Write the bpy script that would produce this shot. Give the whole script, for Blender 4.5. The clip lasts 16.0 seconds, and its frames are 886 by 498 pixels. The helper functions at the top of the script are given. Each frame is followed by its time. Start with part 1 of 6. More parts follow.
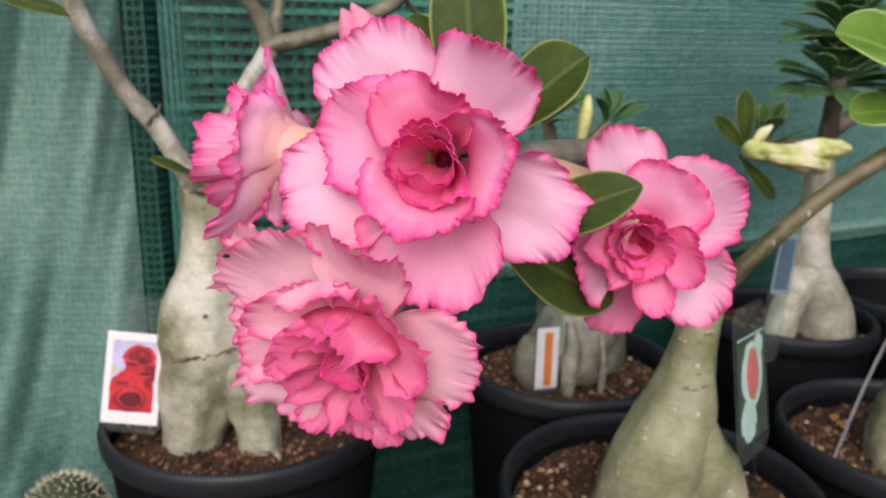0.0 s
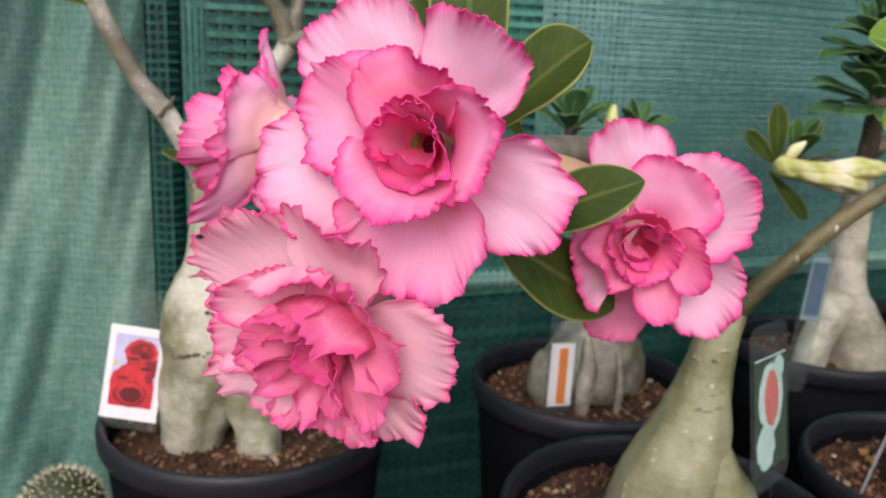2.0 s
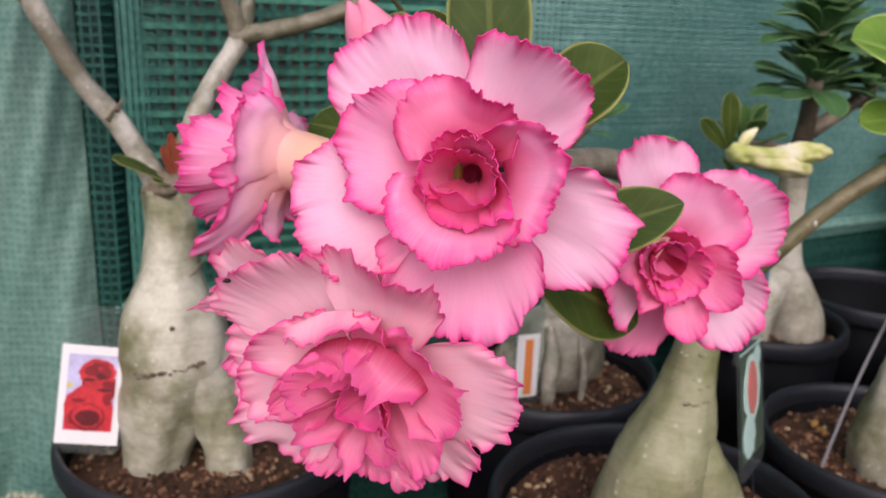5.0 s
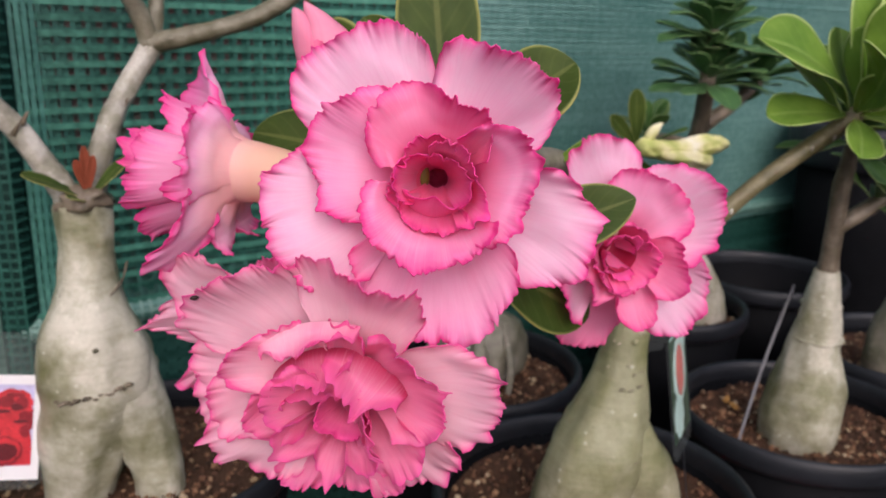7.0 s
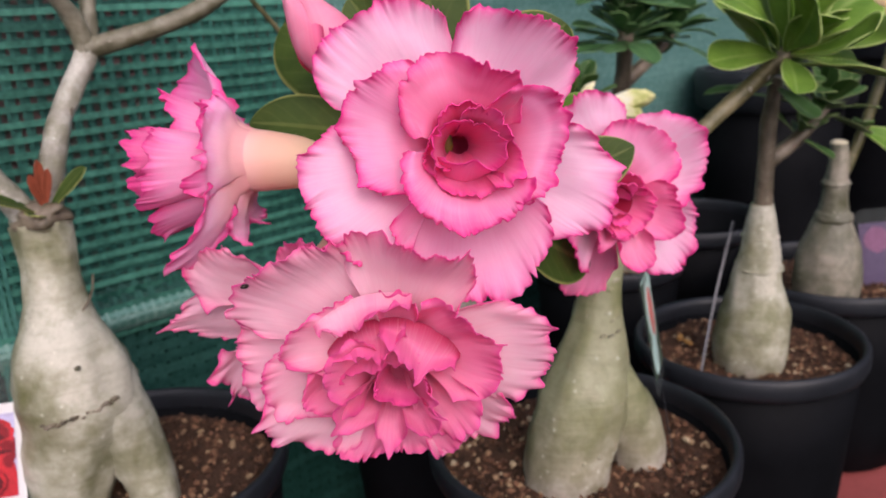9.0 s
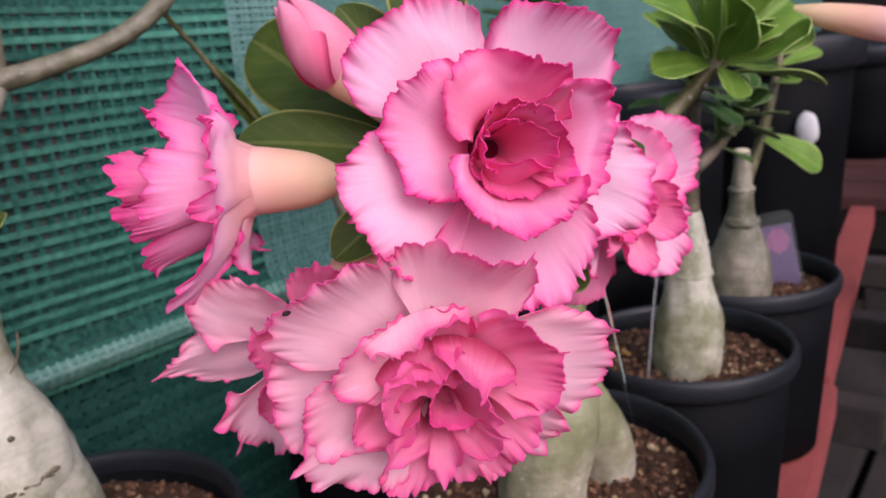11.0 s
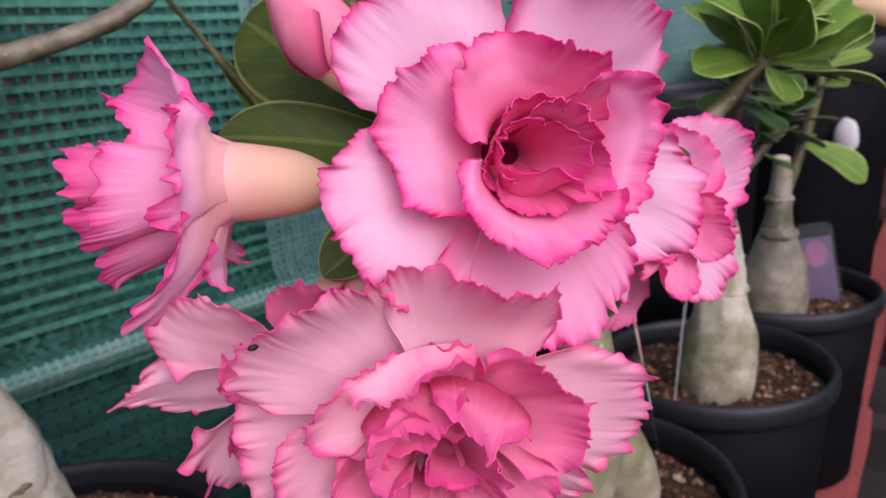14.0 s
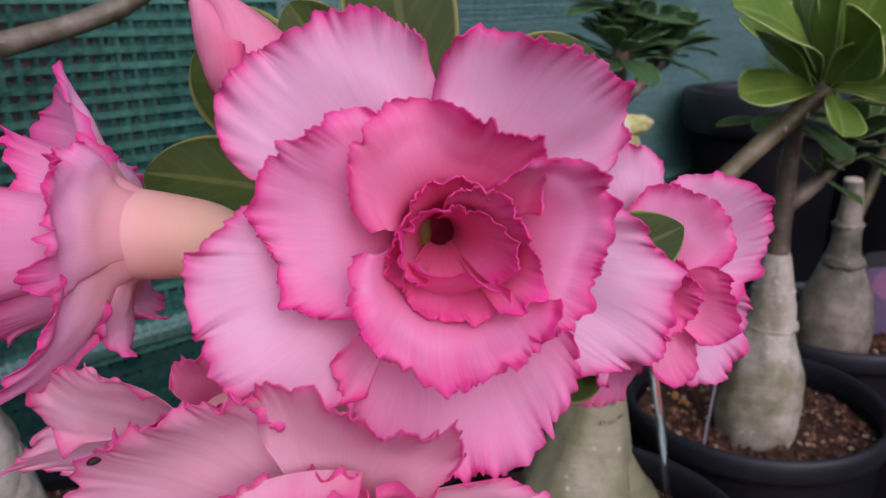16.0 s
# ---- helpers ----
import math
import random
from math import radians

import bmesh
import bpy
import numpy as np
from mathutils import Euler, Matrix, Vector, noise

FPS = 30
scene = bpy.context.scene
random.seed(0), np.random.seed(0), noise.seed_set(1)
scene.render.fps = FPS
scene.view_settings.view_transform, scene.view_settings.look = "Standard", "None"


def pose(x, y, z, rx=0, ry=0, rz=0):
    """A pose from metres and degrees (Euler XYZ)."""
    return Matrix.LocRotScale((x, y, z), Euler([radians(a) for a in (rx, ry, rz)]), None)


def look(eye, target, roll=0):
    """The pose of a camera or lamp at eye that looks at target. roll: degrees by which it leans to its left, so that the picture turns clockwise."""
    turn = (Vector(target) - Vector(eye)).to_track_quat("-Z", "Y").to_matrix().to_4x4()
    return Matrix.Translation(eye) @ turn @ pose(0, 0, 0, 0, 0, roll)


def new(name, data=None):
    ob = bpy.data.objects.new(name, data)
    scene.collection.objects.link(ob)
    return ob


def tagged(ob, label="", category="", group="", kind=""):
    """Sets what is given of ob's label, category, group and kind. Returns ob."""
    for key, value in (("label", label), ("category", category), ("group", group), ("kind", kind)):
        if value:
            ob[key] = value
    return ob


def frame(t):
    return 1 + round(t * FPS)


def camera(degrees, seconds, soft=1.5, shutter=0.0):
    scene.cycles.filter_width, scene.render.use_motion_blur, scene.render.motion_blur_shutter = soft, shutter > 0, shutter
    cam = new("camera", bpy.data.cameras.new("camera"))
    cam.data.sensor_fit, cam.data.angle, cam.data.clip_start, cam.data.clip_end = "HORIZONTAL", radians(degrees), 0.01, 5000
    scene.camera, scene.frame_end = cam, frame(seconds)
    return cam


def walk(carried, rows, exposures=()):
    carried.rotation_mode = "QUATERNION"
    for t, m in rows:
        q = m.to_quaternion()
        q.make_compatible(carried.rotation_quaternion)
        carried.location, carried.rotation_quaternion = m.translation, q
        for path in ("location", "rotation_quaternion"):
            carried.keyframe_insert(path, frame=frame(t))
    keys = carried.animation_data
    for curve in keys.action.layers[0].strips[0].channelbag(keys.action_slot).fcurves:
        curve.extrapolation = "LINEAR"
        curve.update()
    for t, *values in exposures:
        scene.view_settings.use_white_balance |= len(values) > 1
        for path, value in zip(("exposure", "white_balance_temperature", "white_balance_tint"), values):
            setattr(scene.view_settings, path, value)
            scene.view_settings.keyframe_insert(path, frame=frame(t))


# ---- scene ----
cam = camera(58.10, 16.0)
PATH = [
    (0, -0.10072, -0.24767, 1.16362, 75.124, -0.774, -22.904),
    (0.5, -0.09068, -0.24878, 1.15659, 75.080, -1.400, -22.025),
    (1, -0.08371, -0.24672, 1.15127, 75.038, -1.925, -20.992),
    (1.5, -0.08077, -0.24282, 1.14986, 75.665, -2.167, -20.311),
    (2, -0.07893, -0.24196, 1.15031, 76.525, -2.431, -19.709),
    (2.5, -0.08104, -0.23832, 1.14948, 77.044, -2.680, -19.369),
    (3, -0.08757, -0.23408, 1.15331, 77.146, -2.913, -19.621),
    (3.2, -0.08788, -0.23327, 1.15254, 77.213, -3.060, -20.012),
    (5.3, -0.11833, -0.20661, 1.16675, 74.503, -2.359, -28.343),
    (5.5, -0.12076, -0.20542, 1.16463, 74.937, -2.649, -29.393),
    (6, -0.12513, -0.20309, 1.16535, 74.668, -2.564, -31.815),
    (6.5, -0.12826, -0.20068, 1.16585, 74.669, -1.977, -33.686),
    (7, -0.13503, -0.19861, 1.16683, 74.813, -1.249, -35.077),
    (7.5, -0.14548, -0.19311, 1.16832, 74.678, -0.357, -36.448),
    (8, -0.15446, -0.19387, 1.17073, 74.155, 1.095, -38.205),
    (8.5, -0.16132, -0.19450, 1.17146, 73.731, 2.485, -40.585),
    (8.7, -0.16600, -0.19091, 1.16916, 73.478, 2.950, -41.721),
    (10.8, -0.19999, -0.13750, 1.15623, 75.214, 4.787, -52.353),
    (11, -0.19902, -0.13487, 1.15659, 75.354, 5.130, -53.308),
    (11.5, -0.19934, -0.13054, 1.14858, 75.926, 5.945, -55.379),
    (12, -0.20506, -0.12703, 1.14481, 76.575, 6.189, -56.668),
    (12.5, -0.20198, -0.12420, 1.14065, 76.817, 5.949, -56.900),
    (13, -0.19382, -0.11926, 1.14919, 76.688, 5.379, -56.050),
    (13.5, -0.18449, -0.11526, 1.15239, 75.982, 4.380, -53.864),
    (14, -0.16507, -0.11383, 1.15267, 75.241, 3.837, -51.411),
    (14.5, -0.14662, -0.11322, 1.15721, 74.677, 3.212, -49.674),
    (15, -0.13196, -0.11215, 1.16352, 74.196, 2.244, -47.959),
    (15.5, -0.11973, -0.11443, 1.16409, 74.008, 1.763, -46.436),
    (16, -0.11163, -0.11542, 1.16839, 73.500, 1.405, -45.256),
]
walk(cam, [(t, pose(x, y, z, rx, ry, rz)) for t, x, y, z, rx, ry, rz in PATH], [(0.0, -0.13, 6080, 12.5), (2.0, -0.08, 6050, 14), (3.0, -0.37, 6050, 18), (4.2, -0.22, 6050, 18), (5.5, -0.14, 6050, 19), (7.0, -0.21, 6050, 19), (9.0, -0.13, 6000, 21), (12.5, -0.09, 5800, 25), (14.5, -0.22, 5800, 28), (15.5, -0.40, 5800, 32), (16.0, -0.66, 5650, 35)])
# a small phone lens, focused on the blooms
cam.data.dof.use_dof = True
cam.data.dof.focus_distance = 0.19
cam.data.dof.aperture_fstop = 26.0

# ---------------------------------------------------------------- light
world = bpy.data.worlds.new("overcast_sky")
scene.world = world
world.use_nodes = True
wn, wl = world.node_tree.nodes, world.node_tree.links
sky = wn.new("ShaderNodeTexSky")
sky.sky_type, sky.sun_disc = "NISHITA", False
sky.sun_elevation, sky.sun_rotation = radians(36), radians(206)
sky.air_density, sky.dust_density, sky.ozone_density = 0.7, 7.0, 0.4
wl.new(sky.outputs[0], wn["Background"].inputs[0])
wn["Background"].inputs[1].default_value = 0.15
sun = new("sun", bpy.data.lights.new("sun", "SUN"))
sun.data.energy, sun.data.angle, sun.data.color = 1.8, radians(110), (1.0, 0.97, 0.94)
sun.matrix_world = look((-0.75, -1.56, 2.4), (0, 0, 1.1))


# ---------------------------------------------------------------- materials
def mat(name, rough=0.5, spec=0.4):
    m = bpy.data.materials.new(name)
    m.use_nodes = True
    b = m.node_tree.nodes["Principled BSDF"]
    b.inputs["Roughness"].default_value = rough
    b.inputs["Specular IOR Level"].default_value = spec
    return m, m.node_tree.nodes, m.node_tree.links, b


def math_node(n, l, op, a, b=None, c=None):
    q = n.new("ShaderNodeMath")
    q.operation = op
    for i, v in enumerate((a, b, c)):
        if v is None:
            continue
        if isinstance(v, (int, float)):
            q.inputs[i].default_value = v
        else:
            l.new(v, q.inputs[i])
    return q.outputs[0]


def ramp(n, l, fac, stops):
    r = n.new("ShaderNodeValToRGB")
    while len(r.color_ramp.elements) < len(stops):
        r.color_ramp.elements.new(0.5)
    for e, (p, c) in zip(r.color_ramp.elements, stops):
        e.position, e.color = p, (*c, 1) if len(c) == 3 else c
    l.new(fac, r.inputs[0])
    return r.outputs[0]


def mix(n, l, fac, a, b, blend="MIX"):
    q = n.new("ShaderNodeMix")
    q.data_type, q.blend_type = "RGBA", blend
    for i, v in ((0, fac), (6, a), (7, b)):
        if isinstance(v, (int, float)):
            q.inputs[i].default_value = v
        elif isinstance(v, tuple):
            q.inputs[i].default_value = (*v, 1)
        else:
            l.new(v, q.inputs[i])
    return q.outputs[2]


def noise_tex(n, l, scale, detail=4, vec=None, rough=0.55):
    q = n.new("ShaderNodeTexNoise")
    q.inputs["Scale"].default_value, q.inputs["Detail"].default_value, q.inputs["Roughness"].default_value = scale, detail, rough
    if vec is not None:
        l.new(vec, q.inputs["Vector"])
    return q.outputs[0]


def coords(n, l, kind="Object", scale=None):
    c = n.new("ShaderNodeTexCoord").outputs[kind]
    if scale:
        m = n.new("ShaderNodeMapping")
        m.inputs["Scale"].default_value = scale
        l.new(c, m.inputs[0])
        return m.outputs[0]
    return c


def bump(n, l, b, height, strength, dist):
    q = n.new("ShaderNodeBump")
    q.inputs["Strength"].default_value, q.inputs["Distance"].default_value = strength, dist
    l.new(height, q.inputs["Height"])
    l.new(q.outputs[0], b.inputs["Normal"])


def translucent(m, n, l, b, color, amount):
    t = n.new("ShaderNodeBsdfTranslucent")
    l.new(color, t.inputs[0]) if not isinstance(color, tuple) else None
    if isinstance(color, tuple):
        t.inputs[0].default_value = (*color, 1)
    s = n.new("ShaderNodeMixShader")
    s.inputs[0].default_value = amount
    l.new(b.outputs[0], s.inputs[1])
    l.new(t.outputs[0], s.inputs[2])
    l.new(s.outputs[0], n["Material Output"].inputs[0])


def petal_mat(name, pale, rose, margin, wash, streaks=0.5, foot=None, reach=1.0, thin=0.49):
    """Petal: pale blade with rose streaks along it and a thin, uneven deep pink margin.
    UV: across, along. Rim: way along the margin and way in from it, in centimetres."""
    m, n, l, b = mat(name, 0.55, 0.18)
    sep = n.new("ShaderNodeSeparateXYZ")
    l.new(coords(n, l, "UV"), sep.inputs[0])
    u = sep.outputs[1]
    rim = n.new("ShaderNodeUVMap")
    rim.uv_map = "Rim"
    sep2 = n.new("ShaderNodeSeparateXYZ")
    l.new(rim.outputs[0], sep2.inputs[0])
    d = sep2.outputs[1]

    def strands(along, down):
        q = n.new("ShaderNodeMapping")
        q.inputs["Scale"].default_value = (along, down, 1)
        l.new(rim.outputs[0], q.inputs[0])
        return q.outputs[0]

    streak = noise_tex(n, l, 1.0, 6, strands(4.2, 0.38), 0.66)
    fine = noise_tex(n, l, 1.0, 3, strands(11, 0.8), 0.6)
    patch = noise_tex(n, l, 55, 3, coords(n, l, "Object"))
    f = math_node(n, l, "SUBTRACT", d, math_node(n, l, "MULTIPLY", math_node(n, l, "SUBTRACT", streak, 0.42), 0.55 * reach))
    f = math_node(n, l, "SUBTRACT", f, math_node(n, l, "MULTIPLY", math_node(n, l, "SUBTRACT", fine, 0.5), 0.22 * reach))
    sway = noise_tex(n, l, 1.0, 2, strands(0.9, 0.25), 0.5)
    f = math_node(n, l, "SUBTRACT", f, math_node(n, l, "MULTIPLY", math_node(n, l, "SUBTRACT", sway, 0.5), 1.3 * reach))
    half = tuple(0.55 * a + 0.45 * c for a, c in zip(pale, rose))
    inner = ramp(n, l, math_node(n, l, "DIVIDE", f, 1.2 * reach), [(0.0, rose), (0.05, rose), (0.30, half), (0.85, pale)])
    lip = math_node(n, l, "ADD", d, math_node(n, l, "ADD", math_node(n, l, "MULTIPLY", math_node(n, l, "SUBTRACT", patch, 0.5), 0.12), math_node(n, l, "MULTIPLY", math_node(n, l, "SUBTRACT", 0.52, sway), 0.32)))
    base = mix(n, l, ramp(n, l, lip, [(0.0, (1, 1, 1)), (0.03, (0.9, 0.9, 0.9)), (0.08, (0.40, 0.40, 0.40)), (0.20, (0, 0, 0))]), inner, margin)
    wash_f = math_node(n, l, "MULTIPLY", ramp(n, l, patch, [(0.3, (0, 0, 0)), (0.7, (1, 1, 1))]), wash)
    col = mix(n, l, wash_f, base, rose)
    white = tuple(0.5 * a + 0.5 * c for a, c in zip(pale, (0.95, 0.86, 0.94)))
    lit = math_node(n, l, "MULTIPLY", ramp(n, l, streak, [(0.36, (0, 0, 0)), (0.70, (0.8, 0.8, 0.8))]), math_node(n, l, "MULTIPLY", ramp(n, l, d, [(0.15, (0, 0, 0)), (0.7, (1, 1, 1))]), streaks))
    col = mix(n, l, lit, col, white)
    cloud = ramp(n, l, noise_tex(n, l, 85, 4, coords(n, l), 0.6), [(0.46, (0, 0, 0)), (0.66, (1, 1, 1))])
    col = mix(n, l, math_node(n, l, "MULTIPLY", math_node(n, l, "MULTIPLY", cloud, ramp(n, l, d, [(0.1, (0, 0, 0)), (0.5, (1, 1, 1))])), 0.55 * streaks), col, white)
    if foot:
        col = mix(n, l, ramp(n, l, u, [(0.0, (1, 1, 1)), (0.10, (0.8, 0.8, 0.8)), (0.38, (0, 0, 0))]), col, foot)
    vein = ramp(n, l, fine, [(0.35, (0.92, 0.76, 0.86)), (0.6, (1, 1, 1))])
    col = mix(n, l, 0.26, col, vein, "MULTIPLY")
    hair = noise_tex(n, l, 1.0, 2, strands(26, 0.9), 0.6)
    near = ramp(n, l, d, [(0.05, (0.25, 0.25, 0.25)), (0.25, (1, 1, 1)), (1.3, (0.3, 0.3, 0.3))])
    col = mix(n, l, math_node(n, l, "MULTIPLY", ramp(n, l, hair, [(0.50, (0, 0, 0)), (0.64, (0.2, 0.2, 0.2))]), near), col, white)
    col = mix(n, l, math_node(n, l, "MULTIPLY", ramp(n, l, hair, [(0.36, (0.12, 0.12, 0.12)), (0.47, (0, 0, 0))]), near), col, rose)
    l.new(col, b.inputs["Base Color"])
    h = math_node(n, l, "ADD", streak, math_node(n, l, "ADD", math_node(n, l, "MULTIPLY", fine, 0.6), math_node(n, l, "MULTIPLY", hair, 0.3)))
    h = math_node(n, l, "ADD", h, math_node(n, l, "MULTIPLY", noise_tex(n, l, 230, 3, coords(n, l)), 0.9))
    bump(n, l, b, h, 0.075, 0.0010)
    translucent(m, n, l, b, mix(n, l, 1.0, col, (1.0, 0.79, 0.90), "MULTIPLY"), thin)
    return m


MARGIN = (0.89, 0.08, 0.41)
M_OUT = petal_mat("petal_outer", (0.96, 0.70, 0.87), (0.95, 0.34, 0.65), MARGIN, 0.06, 0.6, (0.95, 0.45, 0.66))
M_ASIDE = petal_mat("petal_outer_back", (0.96, 0.72, 0.89), (0.94, 0.32, 0.67), MARGIN, 0.08, 0.5, (0.92, 0.60, 0.58))
M_MID = petal_mat("petal_middle", (0.97, 0.41, 0.66), (0.96, 0.28, 0.57), MARGIN, 0.25, 0.15, (0.96, 0.29, 0.57))
M_HALF = petal_mat("petal_half_pale", (0.97, 0.58, 0.82), (0.96, 0.30, 0.63), MARGIN, 0.12, 0.28, (0.95, 0.29, 0.57))
M_IN = petal_mat("petal_inner", (0.90, 0.12, 0.31), (0.93, 0.19, 0.46), (0.88, 0.07, 0.36), 0.3, 0.10, thin=0.28)
M_WEAK = petal_mat("petal_faded", (0.98, 0.71, 0.81), (0.96, 0.45, 0.66), (0.90, 0.14, 0.46), 0.08, 0.45)
M_WEAKIN = petal_mat("petal_faded_inner", (0.92, 0.32, 0.55), (0.92, 0.24, 0.51), (0.90, 0.15, 0.48), 0.2, 0.2, (0.66, 0.06, 0.19))
M_BUD = petal_mat("petal_bud", (0.95, 0.47, 0.64), (0.93, 0.22, 0.44), (0.74, 0.03, 0.18), 0.3, 0.3)
M_WEAKOUT = petal_mat("petal_outer_rose", (0.96, 0.54, 0.77), (0.95, 0.33, 0.66), MARGIN, 0.2, 0.35, (0.95, 0.45, 0.60))
M_TUBE, n, l, b = mat("flower_tube", 0.5, 0.25)
sep = n.new("ShaderNodeSeparateXYZ")
l.new(coords(n, l, "UV"), sep.inputs[0])
g = math_node(n, l, "ADD", sep.outputs[1], math_node(n, l, "MULTIPLY", math_node(n, l, "SUBTRACT", noise_tex(n, l, 60, 3, coords(n, l)), 0.5), 0.25))
c = ramp(n, l, g, [(0.0, (0.93, 0.62, 0.64)), (0.15, (0.90, 0.56, 0.52)), (0.35, (0.86, 0.52, 0.40)), (0.7, (0.82, 0.58, 0.38)), (1.0, (0.62, 0.52, 0.28))])
l.new(c, b.inputs["Base Color"])
translucent(M_TUBE, n, l, b, c, 0.25)
M_THROAT, n, l, b = mat("flower_throat", 0.6, 0.2)
c = ramp(n, l, noise_tex(n, l, 60, 3, coords(n, l)), [(0.3, (0.34, 0.012, 0.050)), (0.7, (0.50, 0.035, 0.11))])
l.new(c, b.inputs["Base Color"])
M_STAMEN, n, l, b = mat("stamen", 0.6)
l.new(ramp(n, l, noise_tex(n, l, 90, 2, coords(n, l)), [(0.3, (0.10, 0.085, 0.012)), (0.7, (0.22, 0.18, 0.03))]), b.inputs["Base Color"])


def leaf_mat(name, dark, light, margin, rough, trans):
    m, n, l, b = mat(name, rough, 0.15)
    uv = coords(n, l, "UV")
    sep = n.new("ShaderNodeSeparateXYZ")
    l.new(uv, sep.inputs[0])
    v = math_node(n, l, "ABSOLUTE", math_node(n, l, "SUBTRACT", sep.outputs[0], 0.5))
    w = n.new("ShaderNodeTexWave")
    w.inputs["Scale"].default_value, w.inputs["Distortion"].default_value = 2.6, 1.2
    w.bands_direction = "Y"
    comb = n.new("ShaderNodeCombineXYZ")
    l.new(math_node(n, l, "SUBTRACT", sep.outputs[1], math_node(n, l, "MULTIPLY", v, 0.55)), comb.inputs[1])
    l.new(comb.outputs[0], w.inputs[0])
    vein = ramp(n, l, w.outputs[1], [(0.80, (0, 0, 0)), (1.0, (1, 1, 1))])
    rib = ramp(n, l, v, [(0.0, (1, 1, 1)), (0.022, (1, 1, 1)), (0.05, (0, 0, 0)), (1, (0, 0, 0))])
    blot = noise_tex(n, l, 45, 4, coords(n, l))
    col = ramp(n, l, blot, [(0.3, dark), (0.7, light)])
    col = mix(n, l, math_node(n, l, "MULTIPLY", vein, 0.035), col, margin)
    col = mix(n, l, math_node(n, l, "MULTIPLY", rib, 0.20), col, margin)
    rim = ramp(n, l, v, [(0.0, (0, 0, 0)), (0.455, (0, 0, 0)), (0.49, (1, 1, 1)), (1, (1, 1, 1))])
    col = mix(n, l, rim, col, margin)
    l.new(col, b.inputs["Base Color"])
    bump(n, l, b, math_node(n, l, "ADD", math_node(n, l, "MULTIPLY", vein, -0.15), math_node(n, l, "MULTIPLY", blot, 0.5)), 0.3, 0.001)
    translucent(m, n, l, b, col, trans)
    return m


M_LEAF = leaf_mat("leaf_dark_green", (0.028, 0.054, 0.010), (0.064, 0.100, 0.018), (0.30, 0.32, 0.10), 0.50, 0.14)
M_LEAFB = leaf_mat("leaf_bright_green", (0.090, 0.190, 0.024), (0.185, 0.32, 0.046), (0.459, 0.594, 0.2025), 0.38, 0.22)
M_LEAFM = leaf_mat("leaf_mid_green", (0.035, 0.085, 0.022), (0.075, 0.16, 0.040), (0.20, 0.27, 0.11), 0.36, 0.15)
M_LEAFD = leaf_mat("leaf_deep_green", (0.034, 0.094, 0.036), (0.078, 0.170, 0.058), (0.16, 0.28, 0.10), 0.32, 0.08)


def bark_mat(name, a, b_, c_, scale=1.0, neck=None):
    """Smooth swollen bark: broad olive, grey and cream patches, cross wrinkles, pale pores."""
    m, n, l, b = mat(name, 0.42, 0.45)
    co = coords(n, l)
    big = noise_tex(n, l, 20 * scale, 5, co, 0.6)
    stain = noise_tex(n, l, 44 * scale, 4, co, 0.7)
    small = noise_tex(n, l, 210 * scale, 4, co, 0.65)
    lump = noise_tex(n, l, 70 * scale, 3, co, 0.5)
    ring = noise_tex(n, l, 1, 4, coords(n, l, "Object", (22, 22, 300)), 0.6)
    col = ramp(n, l, big, [(0.38, a), (0.5, b_), (0.60, c_)])
    if neck:
        up = n.new("ShaderNodeSeparateXYZ")
        l.new(co, up.inputs[0])
        young = math_node(n, l, "ADD", up.outputs[2], math_node(n, l, "MULTIPLY", big, 0.05))
        col = mix(n, l, ramp(n, l, math_node(n, l, "MULTIPLY", young, 2.0), [(0.40, (0, 0, 0)), (0.52, (1, 1, 1))]), col, mix(n, l, 0.7, col, neck))
    col = mix(n, l, math_node(n, l, "MULTIPLY", ramp(n, l, stain, [(0.48, (0, 0, 0)), (0.66, (1, 1, 1))]), 0.45), col, tuple(x * k for x, k in zip(a, (0.85, 0.92, 0.55))))
    col = mix(n, l, 0.45, col, ramp(n, l, small, [(0.3, (0.70, 0.68, 0.62)), (0.6, (1, 1, 1))]), "MULTIPLY")
    col = mix(n, l, 0.22, col, ramp(n, l, ring, [(0.38, (0.55, 0.54, 0.45)), (0.52, (1, 1, 1))]), "MULTIPLY")
    vor = n.new("ShaderNodeTexVoronoi")
    vor.inputs["Scale"].default_value = 130 * scale
    l.new(co, vor.inputs["Vector"])
    pore = ramp(n, l, vor.outputs["Distance"], [(0.0, (1, 1, 1)), (0.12, (0.7, 0.7, 0.7)), (0.20, (0, 0, 0))])
    pore = math_node(n, l, "MULTIPLY", pore, ramp(n, l, lump, [(0.48, (0, 0, 0)), (0.60, (1, 1, 1))]))
    col = mix(n, l, math_node(n, l, "MULTIPLY", pore, 0.5), col, tuple(min(0.75, x * 1.35 + 0.08) for x in c_))
    l.new(col, b.inputs["Base Color"])
    l.new(math_node(n, l, "ADD", math_node(n, l, "MULTIPLY", small, 0.3), 0.30), b.inputs["Roughness"])
    bump(n, l, b, math_node(n, l, "ADD", math_node(n, l, "MULTIPLY", small, 0.5), math_node(n, l, "ADD", math_node(n, l, "MULTIPLY", ring, 0.5), math_node(n, l, "ADD", math_node(n, l, "MULTIPLY", lump, 1.2), math_node(n, l, "MULTIPLY", pore, 0.4)))), 0.40, 0.0020)
    return m


